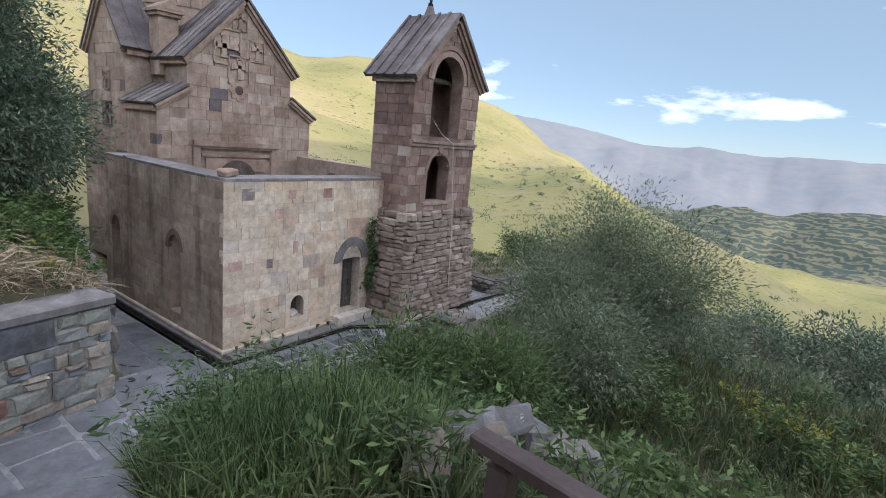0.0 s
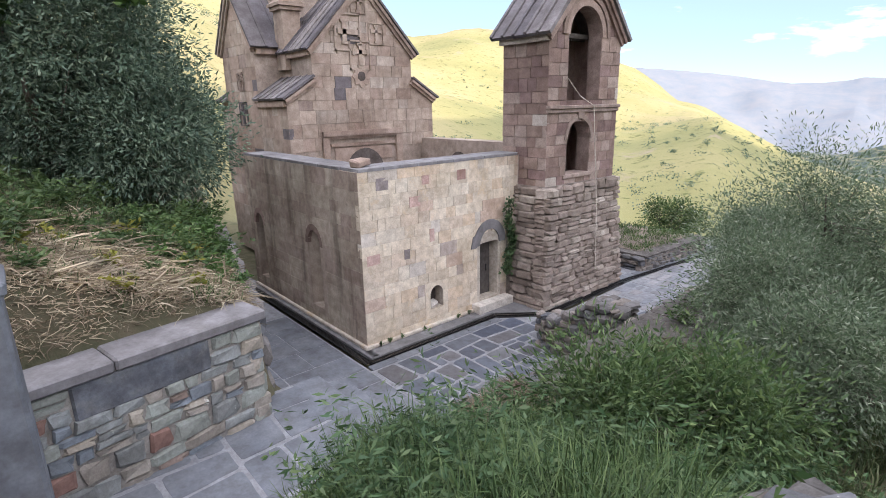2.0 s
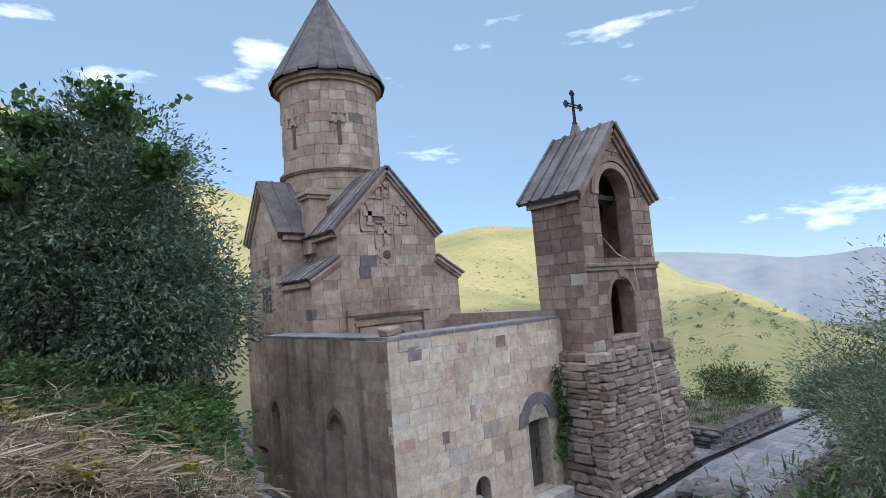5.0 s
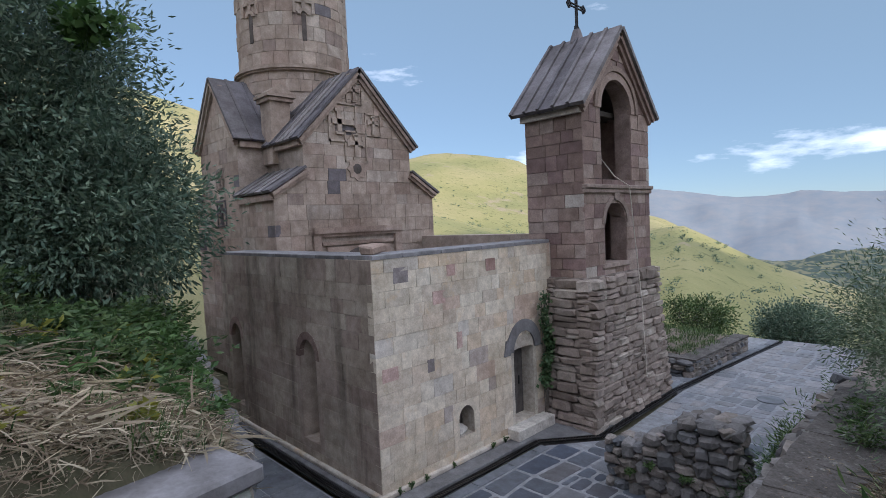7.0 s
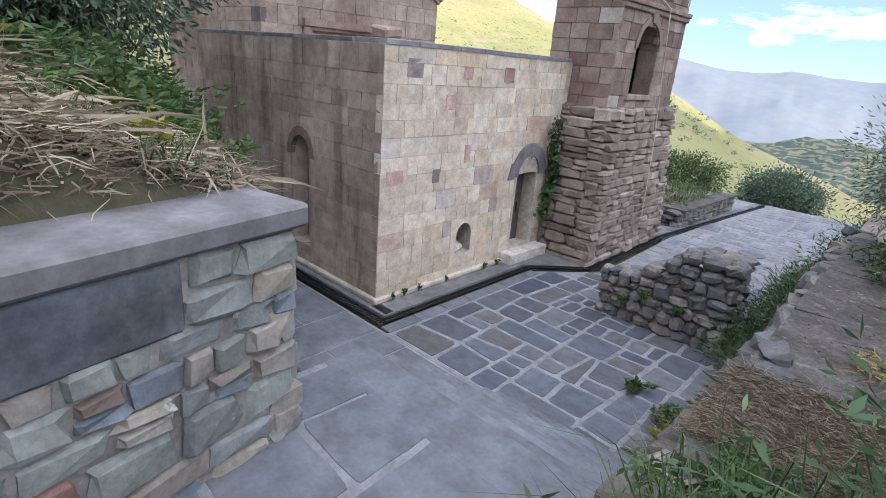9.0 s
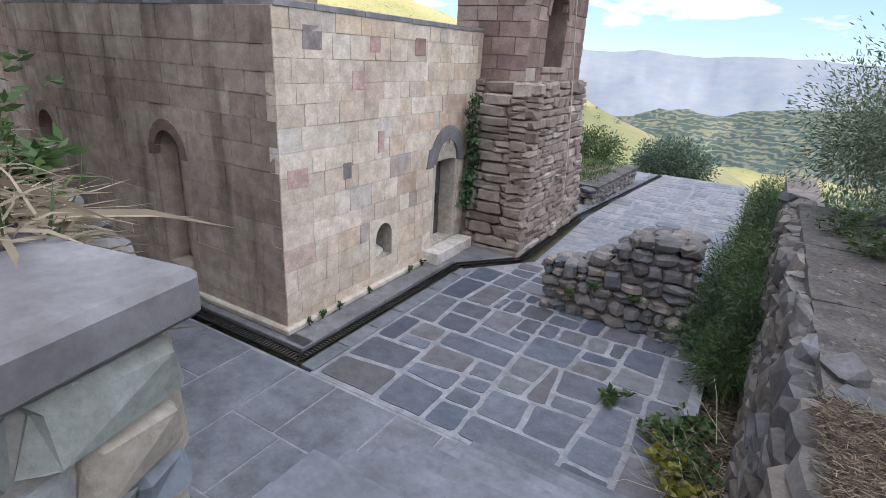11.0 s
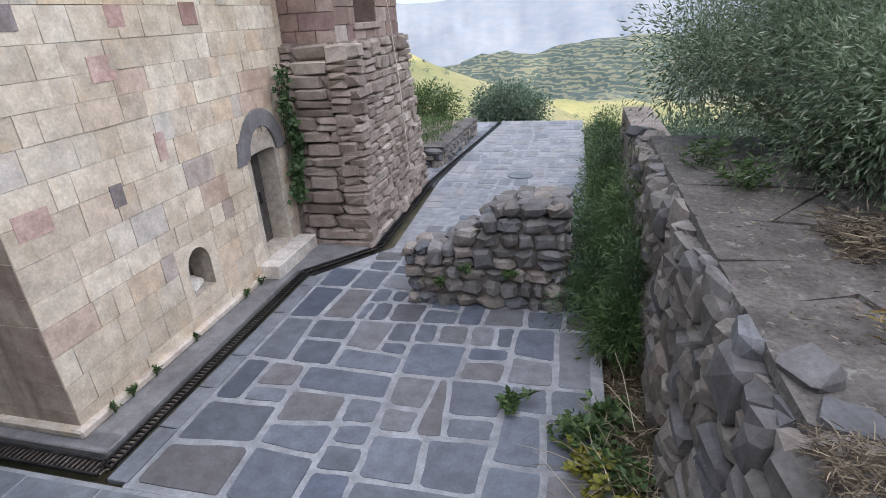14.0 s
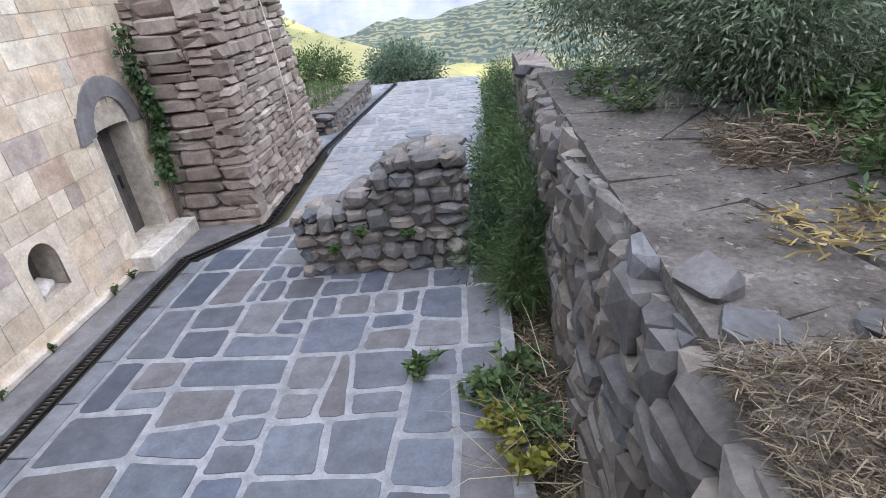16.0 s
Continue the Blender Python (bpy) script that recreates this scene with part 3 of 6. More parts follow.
def shatter(ring, rng, sizes, tilt):
    """Breaks a convex ring into uneven stones by slanting cuts across its longer way."""
    if ring_area(ring) < rng.uniform(*sizes) * 1.5:
        return [ring]
    xs, ys = [p.x for p in ring], [p.y for p in ring]
    w, h = max(xs) - min(xs), max(ys) - min(ys)
    mid = Vector(((max(xs) + min(xs)) / 2 + rng.uniform(-0.14, 0.14) * w, (max(ys) + min(ys)) / 2 + rng.uniform(-0.14, 0.14) * h))
    turn = rng.uniform(-tilt, tilt) * (1.0 if rng.random() < 0.8 else 1.7)
    n = Vector((math.cos(turn), math.sin(turn))) if w * rng.uniform(0.75, 1.3) > h else Vector((-math.sin(turn), math.cos(turn)))
    halves = ([], [])
    for p, q in zip(ring, ring[1:] + ring[:1]):
        dp, dq = (p - mid).dot(n), (q - mid).dot(n)
        halves[dp > 0].append(p)
        if dp * dq < 0:
            cut = p.lerp(q, dp / (dp - dq))
            halves[0].append(cut)
            halves[1].append(cut)
    if min(len(k) for k in halves) < 3:
        return [ring]
    return shatter(halves[0], rng, sizes, tilt) + shatter(halves[1], rng, sizes, tilt)


def inset(ring, gap):
    lines = []
    for p, q in zip(ring, ring[1:] + ring[:1]):
        way = (q - p).normalized()
        lines.append((p + Vector((-way.y, way.x)) * gap, way))
    out = []
    for (p, u), (q, v) in zip(lines[-1:] + lines[:-1], lines):
        turn = u.x * v.y - u.y * v.x
        out.append(q.copy() if abs(turn) < 0.05 else p + u * (((q.x - p.x) * v.y - (q.y - p.y) * v.x) / turn))
    return out


def rough_ring(ring, rng, wear, chip):
    """Corners knocked off and edges made uneven."""
    out = []
    for before, p, after in zip(ring[-1:] + ring[:-1], ring, ring[1:] + ring[:1]):
        a, b = (before - p).length, (after - p).length
        out.append(p.lerp(before, min(0.3, rng.uniform(0.2, 1.0) * chip / max(a, 0.01))))
        out.append(p.lerp(after, min(0.3, rng.uniform(0.2, 1.0) * chip / max(b, 0.01))))
        for f in (0.38, 0.66):
            out.append(p.lerp(after, f) + Vector((rng.uniform(-wear, wear), rng.uniform(-wear, wear))))
    return out


def flag_stones(bounds, seed, sizes, tilt, gap, wear, chip, keep):
    rng = random.Random(seed)
    x0, x1, y0, y1 = bounds
    for ring in shatter([Vector((x0, y0)), Vector((x1, y0)), Vector((x1, y1)), Vector((x0, y1))], rng, sizes, tilt):
        mid = sum(ring, Vector((0, 0))) / len(ring)
        small = inset(ring, rng.uniform(*gap) / 2)
        if (keep and not keep(mid.x, mid.y)) or ring_area(small) < 0.012:
            continue
        yield mid, rough_ring(small, rng, wear, chip), rng


def flag_mesh(bm, ring, mid, z, rng, thick, uneven):
    low = [bm.verts.new((p.x - mid.x, p.y - mid.y, z - thick)) for p in ring]
    tip = rng.uniform(-uneven, uneven), rng.uniform(-uneven, uneven)
    top = [bm.verts.new(((p.x - mid.x) * 0.975, (p.y - mid.y) * 0.975, z + (p.x - mid.x) * tip[0] + (p.y - mid.y) * tip[1])) for p in ring]
    for i in range(len(ring)):
        j = (i + 1) % len(ring)
        bm.faces.new((low[i], low[j], top[j], top[i]))
    bm.faces.new(top)
    return bm


def pave(parent, bounds, z, seed, sizes=(0.11, 0.4), gap=(0.04, 0.075), keep=None, tilt=0.085, thick=0.02, wear=0.011, chip=0.05, uneven=0.006, mat=None, name="paver"):
    """Irregular flat stones, each an object, set in the mortar of their parent."""
    for mid, ring, rng in flag_stones(bounds, seed, sizes, tilt, gap, wear, chip, keep):
        me = bare(name, flag_mesh(bmesh.new(), ring, mid, rng.uniform(0.003, 0.008), rng, thick, uneven), mat or PAVER)
        piece(name, me, parent, Matrix.Translation((mid.x, mid.y, z)))


bm = bmesh.new()
ring = [(-9.4, 5.98), (-5.3, 5.98), (-5.38, 14), (-5.42, 22.4), (-8.2, 22.4), (-8.75, 15.1), (-8.62, 11.2), (-9.5, 10.05)]
prism(bm, [(x, y, -0.3) for x, y in ring], (0, 0, 0.3))
court = tagged(part("pavement", bm, GROUT), "courtyard of blue grey stone slabs in wide cement joints", "pavement", kind="structure")
bm = bmesh.new()
prism(bm, [(-18.5, 2.6, -0.3), (-6.9, 2.6, -0.3), (-6.9, 5.98, -0.3), (-9.4, 5.98, -0.3), (-18.5, 5.98, -0.3)], (0, 0, 0.296))
alley = tagged(part("pavement", bm, GROUT), "narrow slab-paved passage beside the narthex wall", "pavement", kind="structure")
# ledge between wall and gutter
bm = bmesh.new()
prism(bm, [(-10.2, 6.3, -0.25), (-9.82, 6.3, -0.25), (-9.86, 10.05, -0.25), (-9.0, 11.12, -0.25), (-9.0, 11.5, -0.25), (-10.2, 11.5, -0.25)], (0, 0, 0.29))
box(bm, -18.2, -9.82, 6.26, 6.5, -0.25, 0.04)
box(bm, -9.2, -8.98, 11.1, 15.0, -0.25, 0.03)
soften(bm, 0.012)
tagged(part("pavement_ledge", bm, LEDGE), "raised grey stone ledge along the foot of the walls", "ledge", kind="structure")
# far part of the ledge and the court beyond the tower
bm = bmesh.new()
prism(bm, [(-12.4, 15.0, -0.3), (-8.9, 15.0, -0.3), (-8.35, 22.3, -0.3), (-12.4, 22.3, -0.3)], (0, 0, 0.295))
tagged(part("pavement", bm, GROUT), "slab paving beside the planted bed", "pavement", kind="structure")


def gutter(points, width, label):
    g = thing("drain_gutter", label, "gutter")
    for a, b in zip(points, points[1:]):
        a, b = Vector((*a, 0)), Vector((*b, 0))
        way = (b - a).normalized()
        side = Vector((-way.y, way.x, 0)) * width / 2
        n = max(2, int((b - a).length / 0.055))
        bm = bmesh.new()
        for s in (-1, 1):
            o = side * s
            e = side.normalized() * 0.01
            prism(bm, [a + o - e, b + o - e, b + o + e, a + o + e], (0, 0, 0.03))
        part("rail", bm, IRON, g)
        bm = bmesh.new()
        prism(bm, [a - side, b - side, b + side, a + side], (0, 0, 0.004))
        part("bed", bm, SOIL, g)
        bm = bmesh.new()
        for i in range(n):
            c = a + way * ((i + 0.5) * (b - a).length / n)
            e = way * 0.009
            prism(bm, [c - e - side * 0.9, c + e - side * 0.9, c + e + side * 0.9, c - e + side * 0.9], (0, 0, 0.024))
        part("grating", bm, IRON, g)
    return g


gutter([(-9.7, 6.12), (-9.72, 10.08), (-8.88, 11.12)], 0.11, "black iron drain grating along the narthex front")
gutter([(-8.88, 11.12), (-8.92, 15.0), (-8.22, 22.0)], 0.11, "black iron drain grating past the bell tower")
gutter([(-9.7, 6.12), (-17.5, 6.16)], 0.15, "black iron drain along the narthex side")
# dressed edge slabs beside the gutter
edge_rng = random.Random(8)
y = 6.02
SLABS = block_meshes(SLAB, 4, 31, 0.015, 0.02)
while y < 9.9:
    w = edge_rng.uniform(0.55, 1.1)
    w = min(w, 10.0 - y)
    piece("edge_slab", edge_rng.choice(SLABS), court, Matrix.Translation((-9.6, y, 0.012)) @ Matrix.Diagonal((0.22, w - 0.012, 0.05, 1)))
    y += w
y = 15.0
while y < 22:
    x = -8.86 + (y - 15) * 0.1
    piece("edge_slab", edge_rng.choice(SLABS), court, Matrix.Translation((x - 0.36, y, 0.014)) @ Matrix.Diagonal((0.22, 0.78, 0.05, 1)))
    y += 0.8

# stairs from the court up to the landing, and from the landing up to the path
lower = thing("lower_stairs", "short flight of grey stone steps down to the courtyard", "stairs", kind="structure")
for i in range(10):
    bm = bmesh.new()
    y1 = 6.02 - i * 0.268
    box(bm, -6.95, -4.95, 3.2, y1, 0.18 * i - 0.02, 0.18 * (i + 1))
    soften(bm, 0.012)
    part("step", bm, SLAB, lower)
bm = bmesh.new()
box(bm, -6.95, -4.9, 0.3, 3.34, -0.2, 1.795)
landing = tagged(part("landing", bm, GROUT), "stair landing paved with grey slabs in cement", "landing", kind="structure")
upper = thing("upper_stairs", "long flight of worn grey stone steps with weedy edges", "stairs", kind="structure")
for i in range(11):
    bm = bmesh.new()
    x0 = -4.92 + i * 0.328
    ya, yb = 0.42 - 0.06 * i, 2.15 - 0.12 * i
    box(bm, x0, x0 + 0.42, ya, yb, 1.2 + 0.1 * i, 1.8 + 0.1727 * (i + 1))
    soften(bm, 0.012)
    part("step", bm, SLAB, upper)
bm = bmesh.new()
box(bm, -1.32, 3.2, -0.7, 1.1, 3.0, 3.695)
soften(bm, 0.02)
tagged(part("upper_path", bm, SLAB), "grey slab path at the head of the steps", "path", kind="structure")


# ---- narthex ----
def arch_points(a0, a1, spring, rise, steps=10):
    c, w = (a0 + a1) / 2, (a1 - a0) / 2
    return [(c - w * math.cos(math.pi * i / steps), spring + rise * math.sin(math.pi * i / steps)) for i in range(steps + 1)]


def arch_panel(bm, axes, u0, u1, v0, v1, a0, a1, base, spring, rise, depth, out=0.0):
    """A wall panel with an arched opening through it."""
    def solid(ring):
        prism(bm, [axes @ Vector((u, v, out)) for u, v in ring], (axes.to_3x3() @ Vector((0, 0, -depth))))
    if a0 > u0:
        solid([(u0, v0), (a0, v0), (a0, v1), (u0, v1)])
    if u1 > a1:
        solid([(a1, v0), (u1, v0), (u1, v1), (a1, v1)])
    if base > v0:
        solid([(a0, v0), (a1, v0), (a1, base), (a0, base)])
    pts = arch_points(a0, a1, spring, rise)
    for (ua, va), (ub, vb) in zip(pts, pts[1:]):
        solid([(ua, va), (ub, vb), (ub, v1), (ua, v1)])


def arch_band(bm, axes, c, spring, r0, r1, depth, out, steps=12, squash=1.0):
    """A raised arch of masonry round an opening."""
    for i in range(steps):
        ring = []
        for k, r in ((i, r0), (i + 1, r0), (i + 1, r1), (i, r1)):
            a = math.pi * k / steps
            ring.append(axes @ Vector((c - r * math.cos(a), spring + r * math.sin(a) * squash, out)))
        prism(bm, ring, axes.to_3x3() @ Vector((0, 0, -depth)))


def hole(a0, a1, base, spring, rise):
    def free(lo, hi):
        mid = (lo + hi) / 2
        if mid < base or mid > spring + rise:
            return None
        if mid <= spring:
            return a0, a1
        w = (a1 - a0) / 2 * math.sqrt(max(0.0, 1 - ((mid - spring) / rise) ** 2))
        return (a0 + a1) / 2 - w, (a0 + a1) / 2 + w
    return free


def courses(total, low, high, seed):
    rng, out = random.Random(seed), []
    while sum(out) < total - 1e-6:
        h = min(rng.uniform(low, high), total - sum(out))
        if total - sum(out) - h < low * 0.6:
            h = total - sum(out)
        out.append(h)
    return out


FX, SY = -10.25, 6.44                    # front and side planes of the narthex
front = frame_of((FX, SY, 0), (0, 1, 0), (1, 0, 0))
side = frame_of((-16.6, SY, 0), (1, 0, 0), (0, -1, 0))
TOP = 4.07
narthex = thing("narthex", "roofless stone narthex of pale ashlar with low arched door", "building", kind="structure")
bm = bmesh.new()
back_front = front @ Matrix.Translation((0, 0, -0.009))
arch_panel(bm, back_front, 0.02, 2.6, 0, TOP, 1.88, 2.30, 0.5, 0.85, 0.24, 0.7)
arch_panel(bm, back_front, 2.6, 5.3, 0, TOP, 3.6, 4.28, 0.3, 1.84, 0.03, 0.7)
part("wall_front", bm, JOINT, narthex)
bm = bmesh.new()
back_side = side @ Matrix.Translation((0, 0, -0.009))
arch_panel(bm, back_side, 0, 2.0, 0, TOP, 0.45, 1.0, 0.45, 2.1, 0.38, 0.34)
arch_panel(bm, back_side, 2.0, 6.33, 0, TOP, 3.8, 4.42, 0.45, 2.1, 0.38, 0.34)
box(bm, -16.6, FX - 0.7, SY + 0.365, SY + 0.72, 0, TOP)
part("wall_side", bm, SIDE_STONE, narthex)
bm = bmesh.new()
far_axes = frame_of((-10.95, 13.2, 0), (-1, 0, 0), (0, -1, 0))
box(bm, -16.58, -10.9, 13.2, 13.8, 0, 4.2)
part("wall_far", bm, CHURCH_JOINT, narthex)
# flat dark half-disc paints the shade within the blind arch
bm = bmesh.new()
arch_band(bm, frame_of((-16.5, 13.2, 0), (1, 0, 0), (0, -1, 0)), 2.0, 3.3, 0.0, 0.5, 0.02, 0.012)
part("blind_arch", bm, RECESS_SHADE, narthex)
bm = bmesh.new()
box(bm, -16.5, -10.95, 7.15, 13.2, 0.1, 0.3)
part("floor_slab", bm, SLAB, narthex)
# coping of dark slabs
COPE = block_meshes(COPING, 5, 41, 0.02, 0.02)
cope_rng = random.Random(4)
u = 0.0
while u < 4.98:
    w = min(cope_rng.uniform(0.5, 1.1), 4.98 - u)
    piece("coping_slab", cope_rng.choice(COPE), narthex, Matrix.Translation((FX - 0.72, SY + 0.02 + u, TOP + 0.075)) @ Matrix.Diagonal((0.735, w - 0.01, 0.075, 1)))
    u += w
u = 0.75
while u < 6.3:
    w = min(cope_rng.uniform(0.5, 1.1), 6.32 - u)
    piece("coping_slab", cope_rng.choice(COPE), narthex, Matrix.Translation((FX - u - w, SY - 0.012, TOP + 0.07)) @ Matrix.Diagonal((w - 0.01, 0.74, 0.07, 1)))
    u += w
# plinth course
bm = bmesh.new()
box(bm, -16.6, FX + 0.07, SY - 0.07, SY + 0.1, 0.03, 0.13)
box(bm, FX - 0.1, FX + 0.07, SY - 0.07, 11.3, 0.032, 0.128)
wobble(soften(bm, 0.02), 0.012, 4)
part("plinth", bm, ASHLAR, narthex, "worn projecting stone plinth")
# door surround, tympanum, door
bm = bmesh.new()
arch_band(bm, front, 3.94, 1.82, 0.37, 0.60, 0.1, 0.035, 14, 1.1)
prism(bm, [front @ Vector((u, v, 0.03)) for u, v in ((3.26, 1.78), (3.46, 1.78), (3.46, 2.1), (3.34, 2.1))], (-0.1, 0, 0))
part("door_arch", bm, COPING, narthex, "purple grey carved arch over the door")
bm = bmesh.new()
ring = [(3.94 - 0.36 * math.cos(math.pi * i / 12), 1.87 + 0.40 * math.sin(math.pi * i / 12)) for i in range(13)]
prism(bm, [front @ Vector((u, v, -0.012)) for u, v in ring], (-0.05, 0, 0))
part("tympanum", bm, PALE, narthex, "pale carved tympanum")
bm = bmesh.new()
box(bm, FX - 0.45, FX - 0.02, SY + 4.29, SY + 4.40, 0.26, 1.84)
box(bm, FX - 0.45, FX - 0.02, SY + 3.49, SY + 3.6, 0.26, 1.84)
box(bm, FX - 0.06, FX + 0.3, SY + 3.3, SY + 4.6, 0.03, 0.26)
soften(bm, 0.015)
part("door_frame", bm, PALE, narthex, "pale stone jambs and sill")
door = tagged(new("door_1"), "closed low grey weathered plank door", "door", kind="structure")
for i in range(4):
    bm = bmesh.new()
    box(bm, FX - 0.36, FX - 0.32, SY + 3.6 + i * 0.17, SY + 3.6 + i * 0.17 + 0.165, 0.27, 1.84)
    soften(bm, 0.006)
    part("plank", bm, DOOR, door)
bm = bmesh.new()
box(bm, FX - 0.32, FX - 0.295, SY + 4.1, SY + 4.14, 0.95, 1.15)
soften(bm, 0.005)
part("door_handle", bm, IRON, door)
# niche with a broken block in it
# niche shade is deepened by the back slab's dark colour
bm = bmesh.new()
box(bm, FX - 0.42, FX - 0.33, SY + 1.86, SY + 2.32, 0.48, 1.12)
part("niche_back", bm, RECESS_SHADE, narthex)
bm = bmesh.new()
bmesh.ops.create_cube(bm, size=1)
bmesh.ops.transform(bm, matrix=pose(FX - 0.17, SY + 2.06, 0.57, 6, 24, 15) @ Matrix.Diagonal((0.2, 0.32, 0.13, 1)), verts=bm.verts)
wobble(soften(bm, 0.04), 0.02, 9)
tagged(part("stone_fragment", bm, PALE), "pale broken stone lying in the wall niche", "stone")
bm = bmesh.new()
bmesh.ops.create_cube(bm, size=1)
bmesh.ops.transform(bm, matrix=pose(FX - 0.33, SY + 0.3, TOP + 0.17, 4, 6, 20) @ Matrix.Diagonal((0.3, 0.42, 0.16, 1)), verts=bm.verts)
wobble(soften(bm, 0.03), 0.04, 6)
tagged(part("stone_block", bm, CHURCH_STONE), "brown broken block lying on the narthex wall corner", "stone")


# ---- church ----
church = thing("church", "brown stone cross-domed church with tall round drum", "church", kind="structure")
CX, CY, WX, SWY = -20.25, 10.85, -16.58, 7.95
bm = bmesh.new()
box(bm, -22.3, WX - 0.02, SWY + 0.02, 13.73, 0, 5.6)
prism(bm, [(WX - 0.02, SWY + 0.02, 5.6), (WX - 0.02, 8.95, 5.6), (WX - 0.02, 8.95, 6.22)], (-5.7, 0, 0))
prism(bm, [(WX - 0.02, 13.73, 5.6), (WX - 0.02, 12.75, 6.22), (WX - 0.02, 12.75, 5.6)], (-5.7, 0, 0))
prism(bm, [(WX - 0.02, 8.9, 5.5), (WX - 0.02, 12.8, 5.5), (WX - 0.02, 12.8, 7.2), (WX - 0.02, CY, 9.3), (WX - 0.02, 8.9, 7.2)], (-7.4, 0, 0))
prism(bm, [(-21.65, SWY + 0.02, 5.5), (-18.75, SWY + 0.02, 5.5), (-18.75, SWY + 0.02, 7.45), (-20.2, SWY + 0.02, 9.35), (-21.65, SWY + 0.02, 7.45)], (0, 5.8, 0))
part("walls", bm, CHURCH_JOINT, church)


def roof(parent, ridge0, ridge1, eave0, eave1, strips, thick=0.07, lap=0.03, mat=ROOF_PIECE, name="roof_slab"):
    """One slope of a roof, of strips laid side by side with raised seams."""
    r0, r1, e0, e1 = Vector(ridge0), Vector(ridge1), Vector(eave0), Vector(eave1)
    up = (r1 - r0).cross(e0 - r0).normalized()
    if up.z < 0:
        up = -up
    for i in range(strips):
        a, b = i / strips + 0.004, (i + 1) / strips - 0.004
        jut = (i * 37 % 5 - 2) * 0.006
        ring = [r0.lerp(r1, a), r0.lerp(r1, b), e0.lerp(e1, b), e0.lerp(e1, a)]
        down = ((ring[3] - ring[0]).normalized()) * jut
        bm = bmesh.new()
        prism(bm, [ring[0], ring[1], ring[2] + down, ring[3] + down], up * thick)
        seam = (r1 - r0).normalized() * 0.04
        prism(bm, [ring[1] - seam, ring[1] + seam, ring[2] + seam + down, ring[2] - seam + down], up * (thick + lap))
        part(name, bm, mat, parent)


roof(church, (WX + 0.2, CY, 9.34), (-19.2, CY, 9.34), (WX + 0.2, 8.68, 7.1), (-19.2, 8.68, 7.1), 7)
roof(church, (WX + 0.2, CY, 9.34), (-19.2, CY, 9.34), (WX + 0.2, 13.02, 7.1), (-19.2, 13.02, 7.1), 7)
roof(church, (-20.2, SWY - 0.18, 9.4), (-20.2, 10, 9.4), (-18.52, SWY - 0.18, 7.3), (-18.52, 10, 7.3), 4)
roof(church, (-20.2, SWY - 0.18, 9.4), (-20.2, 10, 9.4), (-21.88, SWY - 0.18, 7.3), (-21.88, 10, 7.3), 4)
roof(church, (WX + 0.16, 8.92, 6.32), (-18.75, 8.92, 6.32), (WX + 0.16, SWY - 0.16, 5.62), (-18.75, SWY - 0.16, 5.62), 5)
roof(church, (WX + 0.16, 12.78, 6.32), (-18.75, 12.78, 6.32), (WX + 0.16, 13.95, 5.62), (-18.75, 13.95, 5.62), 5)
roof(church, (-21.65, 8.92, 6.3), (-22.4, 8.92, 6.3), (-21.65, SWY - 0.16, 5.6), (-22.4, SWY - 0.16, 5.6), 2)


def rake(parent, a, b, n, width=0.2, proud=0.1, mat=CHURCH_STONE):
    """A moulded cornice along a sloping gable edge."""
    a, b, n = Vector(a), Vector(b), Vector(n)
    down = n.cross(b - a).normalized()
    if down.z > 0:
        down = -down
    bm = bmesh.new()
    prism(bm, [a, b, b + down * width, a + down * width], n * proud)
    prism(bm, [a, b, b + down * width * 0.5, a + down * width * 0.5], n * proud * 1.7)
    part("cornice", bm, mat, parent)


rake(church, (WX - 0.02, 8.72, 7.1), (WX - 0.02, CY, 9.32), (1, 0, 0))
rake(church, (WX - 0.02, 12.98, 7.1), (WX - 0.02, CY, 9.32), (1, 0, 0))
rake(church, (-18.6, SWY + 0.02, 7.3), (-20.2, SWY + 0.02, 9.38), (0, -1, 0))
rake(church, (-21.8, SWY + 0.02, 7.3), (-20.2, SWY + 0.02, 9.38), (0, -1, 0))
rake(church, (WX - 0.02, SWY - 0.1, 5.62), (WX - 0.02, 8.92, 6.28), (1, 0, 0), 0.18)
rake(church, (WX - 0.02, 13.85, 5.62), (WX - 0.02, 12.78, 6.28), (1, 0, 0), 0.18)
bm = bmesh.new()
box(bm, -18.75, WX, SWY - 0.1, SWY + 0.02, 5.42, 5.6)
box(bm, -18.76, -18.6, 8.0, 9.0, 7.12, 7.3)
box(bm, -18.75, WX, 8.76, 8.9, 6.95, 7.12)
part("eaves_cornice", bm, CHURCH_STONE, church)
# small gabled pedestal in the corner of the roofs
pedestal = Vector((-18.35, 9.05, 0))
bm = bmesh.new()
box(bm, pedestal.x - 0.32, pedestal.x + 0.32, pedestal.y - 0.32, pedestal.y + 0.32, 6.6, 8.45)
box(bm, pedestal.x - 0.4, pedestal.x + 0.4, pedestal.y - 0.4, pedestal.y + 0.4, 8.45, 8.56)
box(bm, pedestal.x - 0.46, pedestal.x + 0.46, pedestal.y - 0.46, pedestal.y + 0.46, 8.57, 8.66)
prism(bm, [(pedestal.x + 0.44, pedestal.y - 0.44, 8.67), (pedestal.x + 0.44, pedestal.y + 0.44, 8.67), (pedestal.x + 0.44, pedestal.y, 8.95)], (-0.88, 0, 0))
part("pedestal", bm, CHURCH_STONE, church)
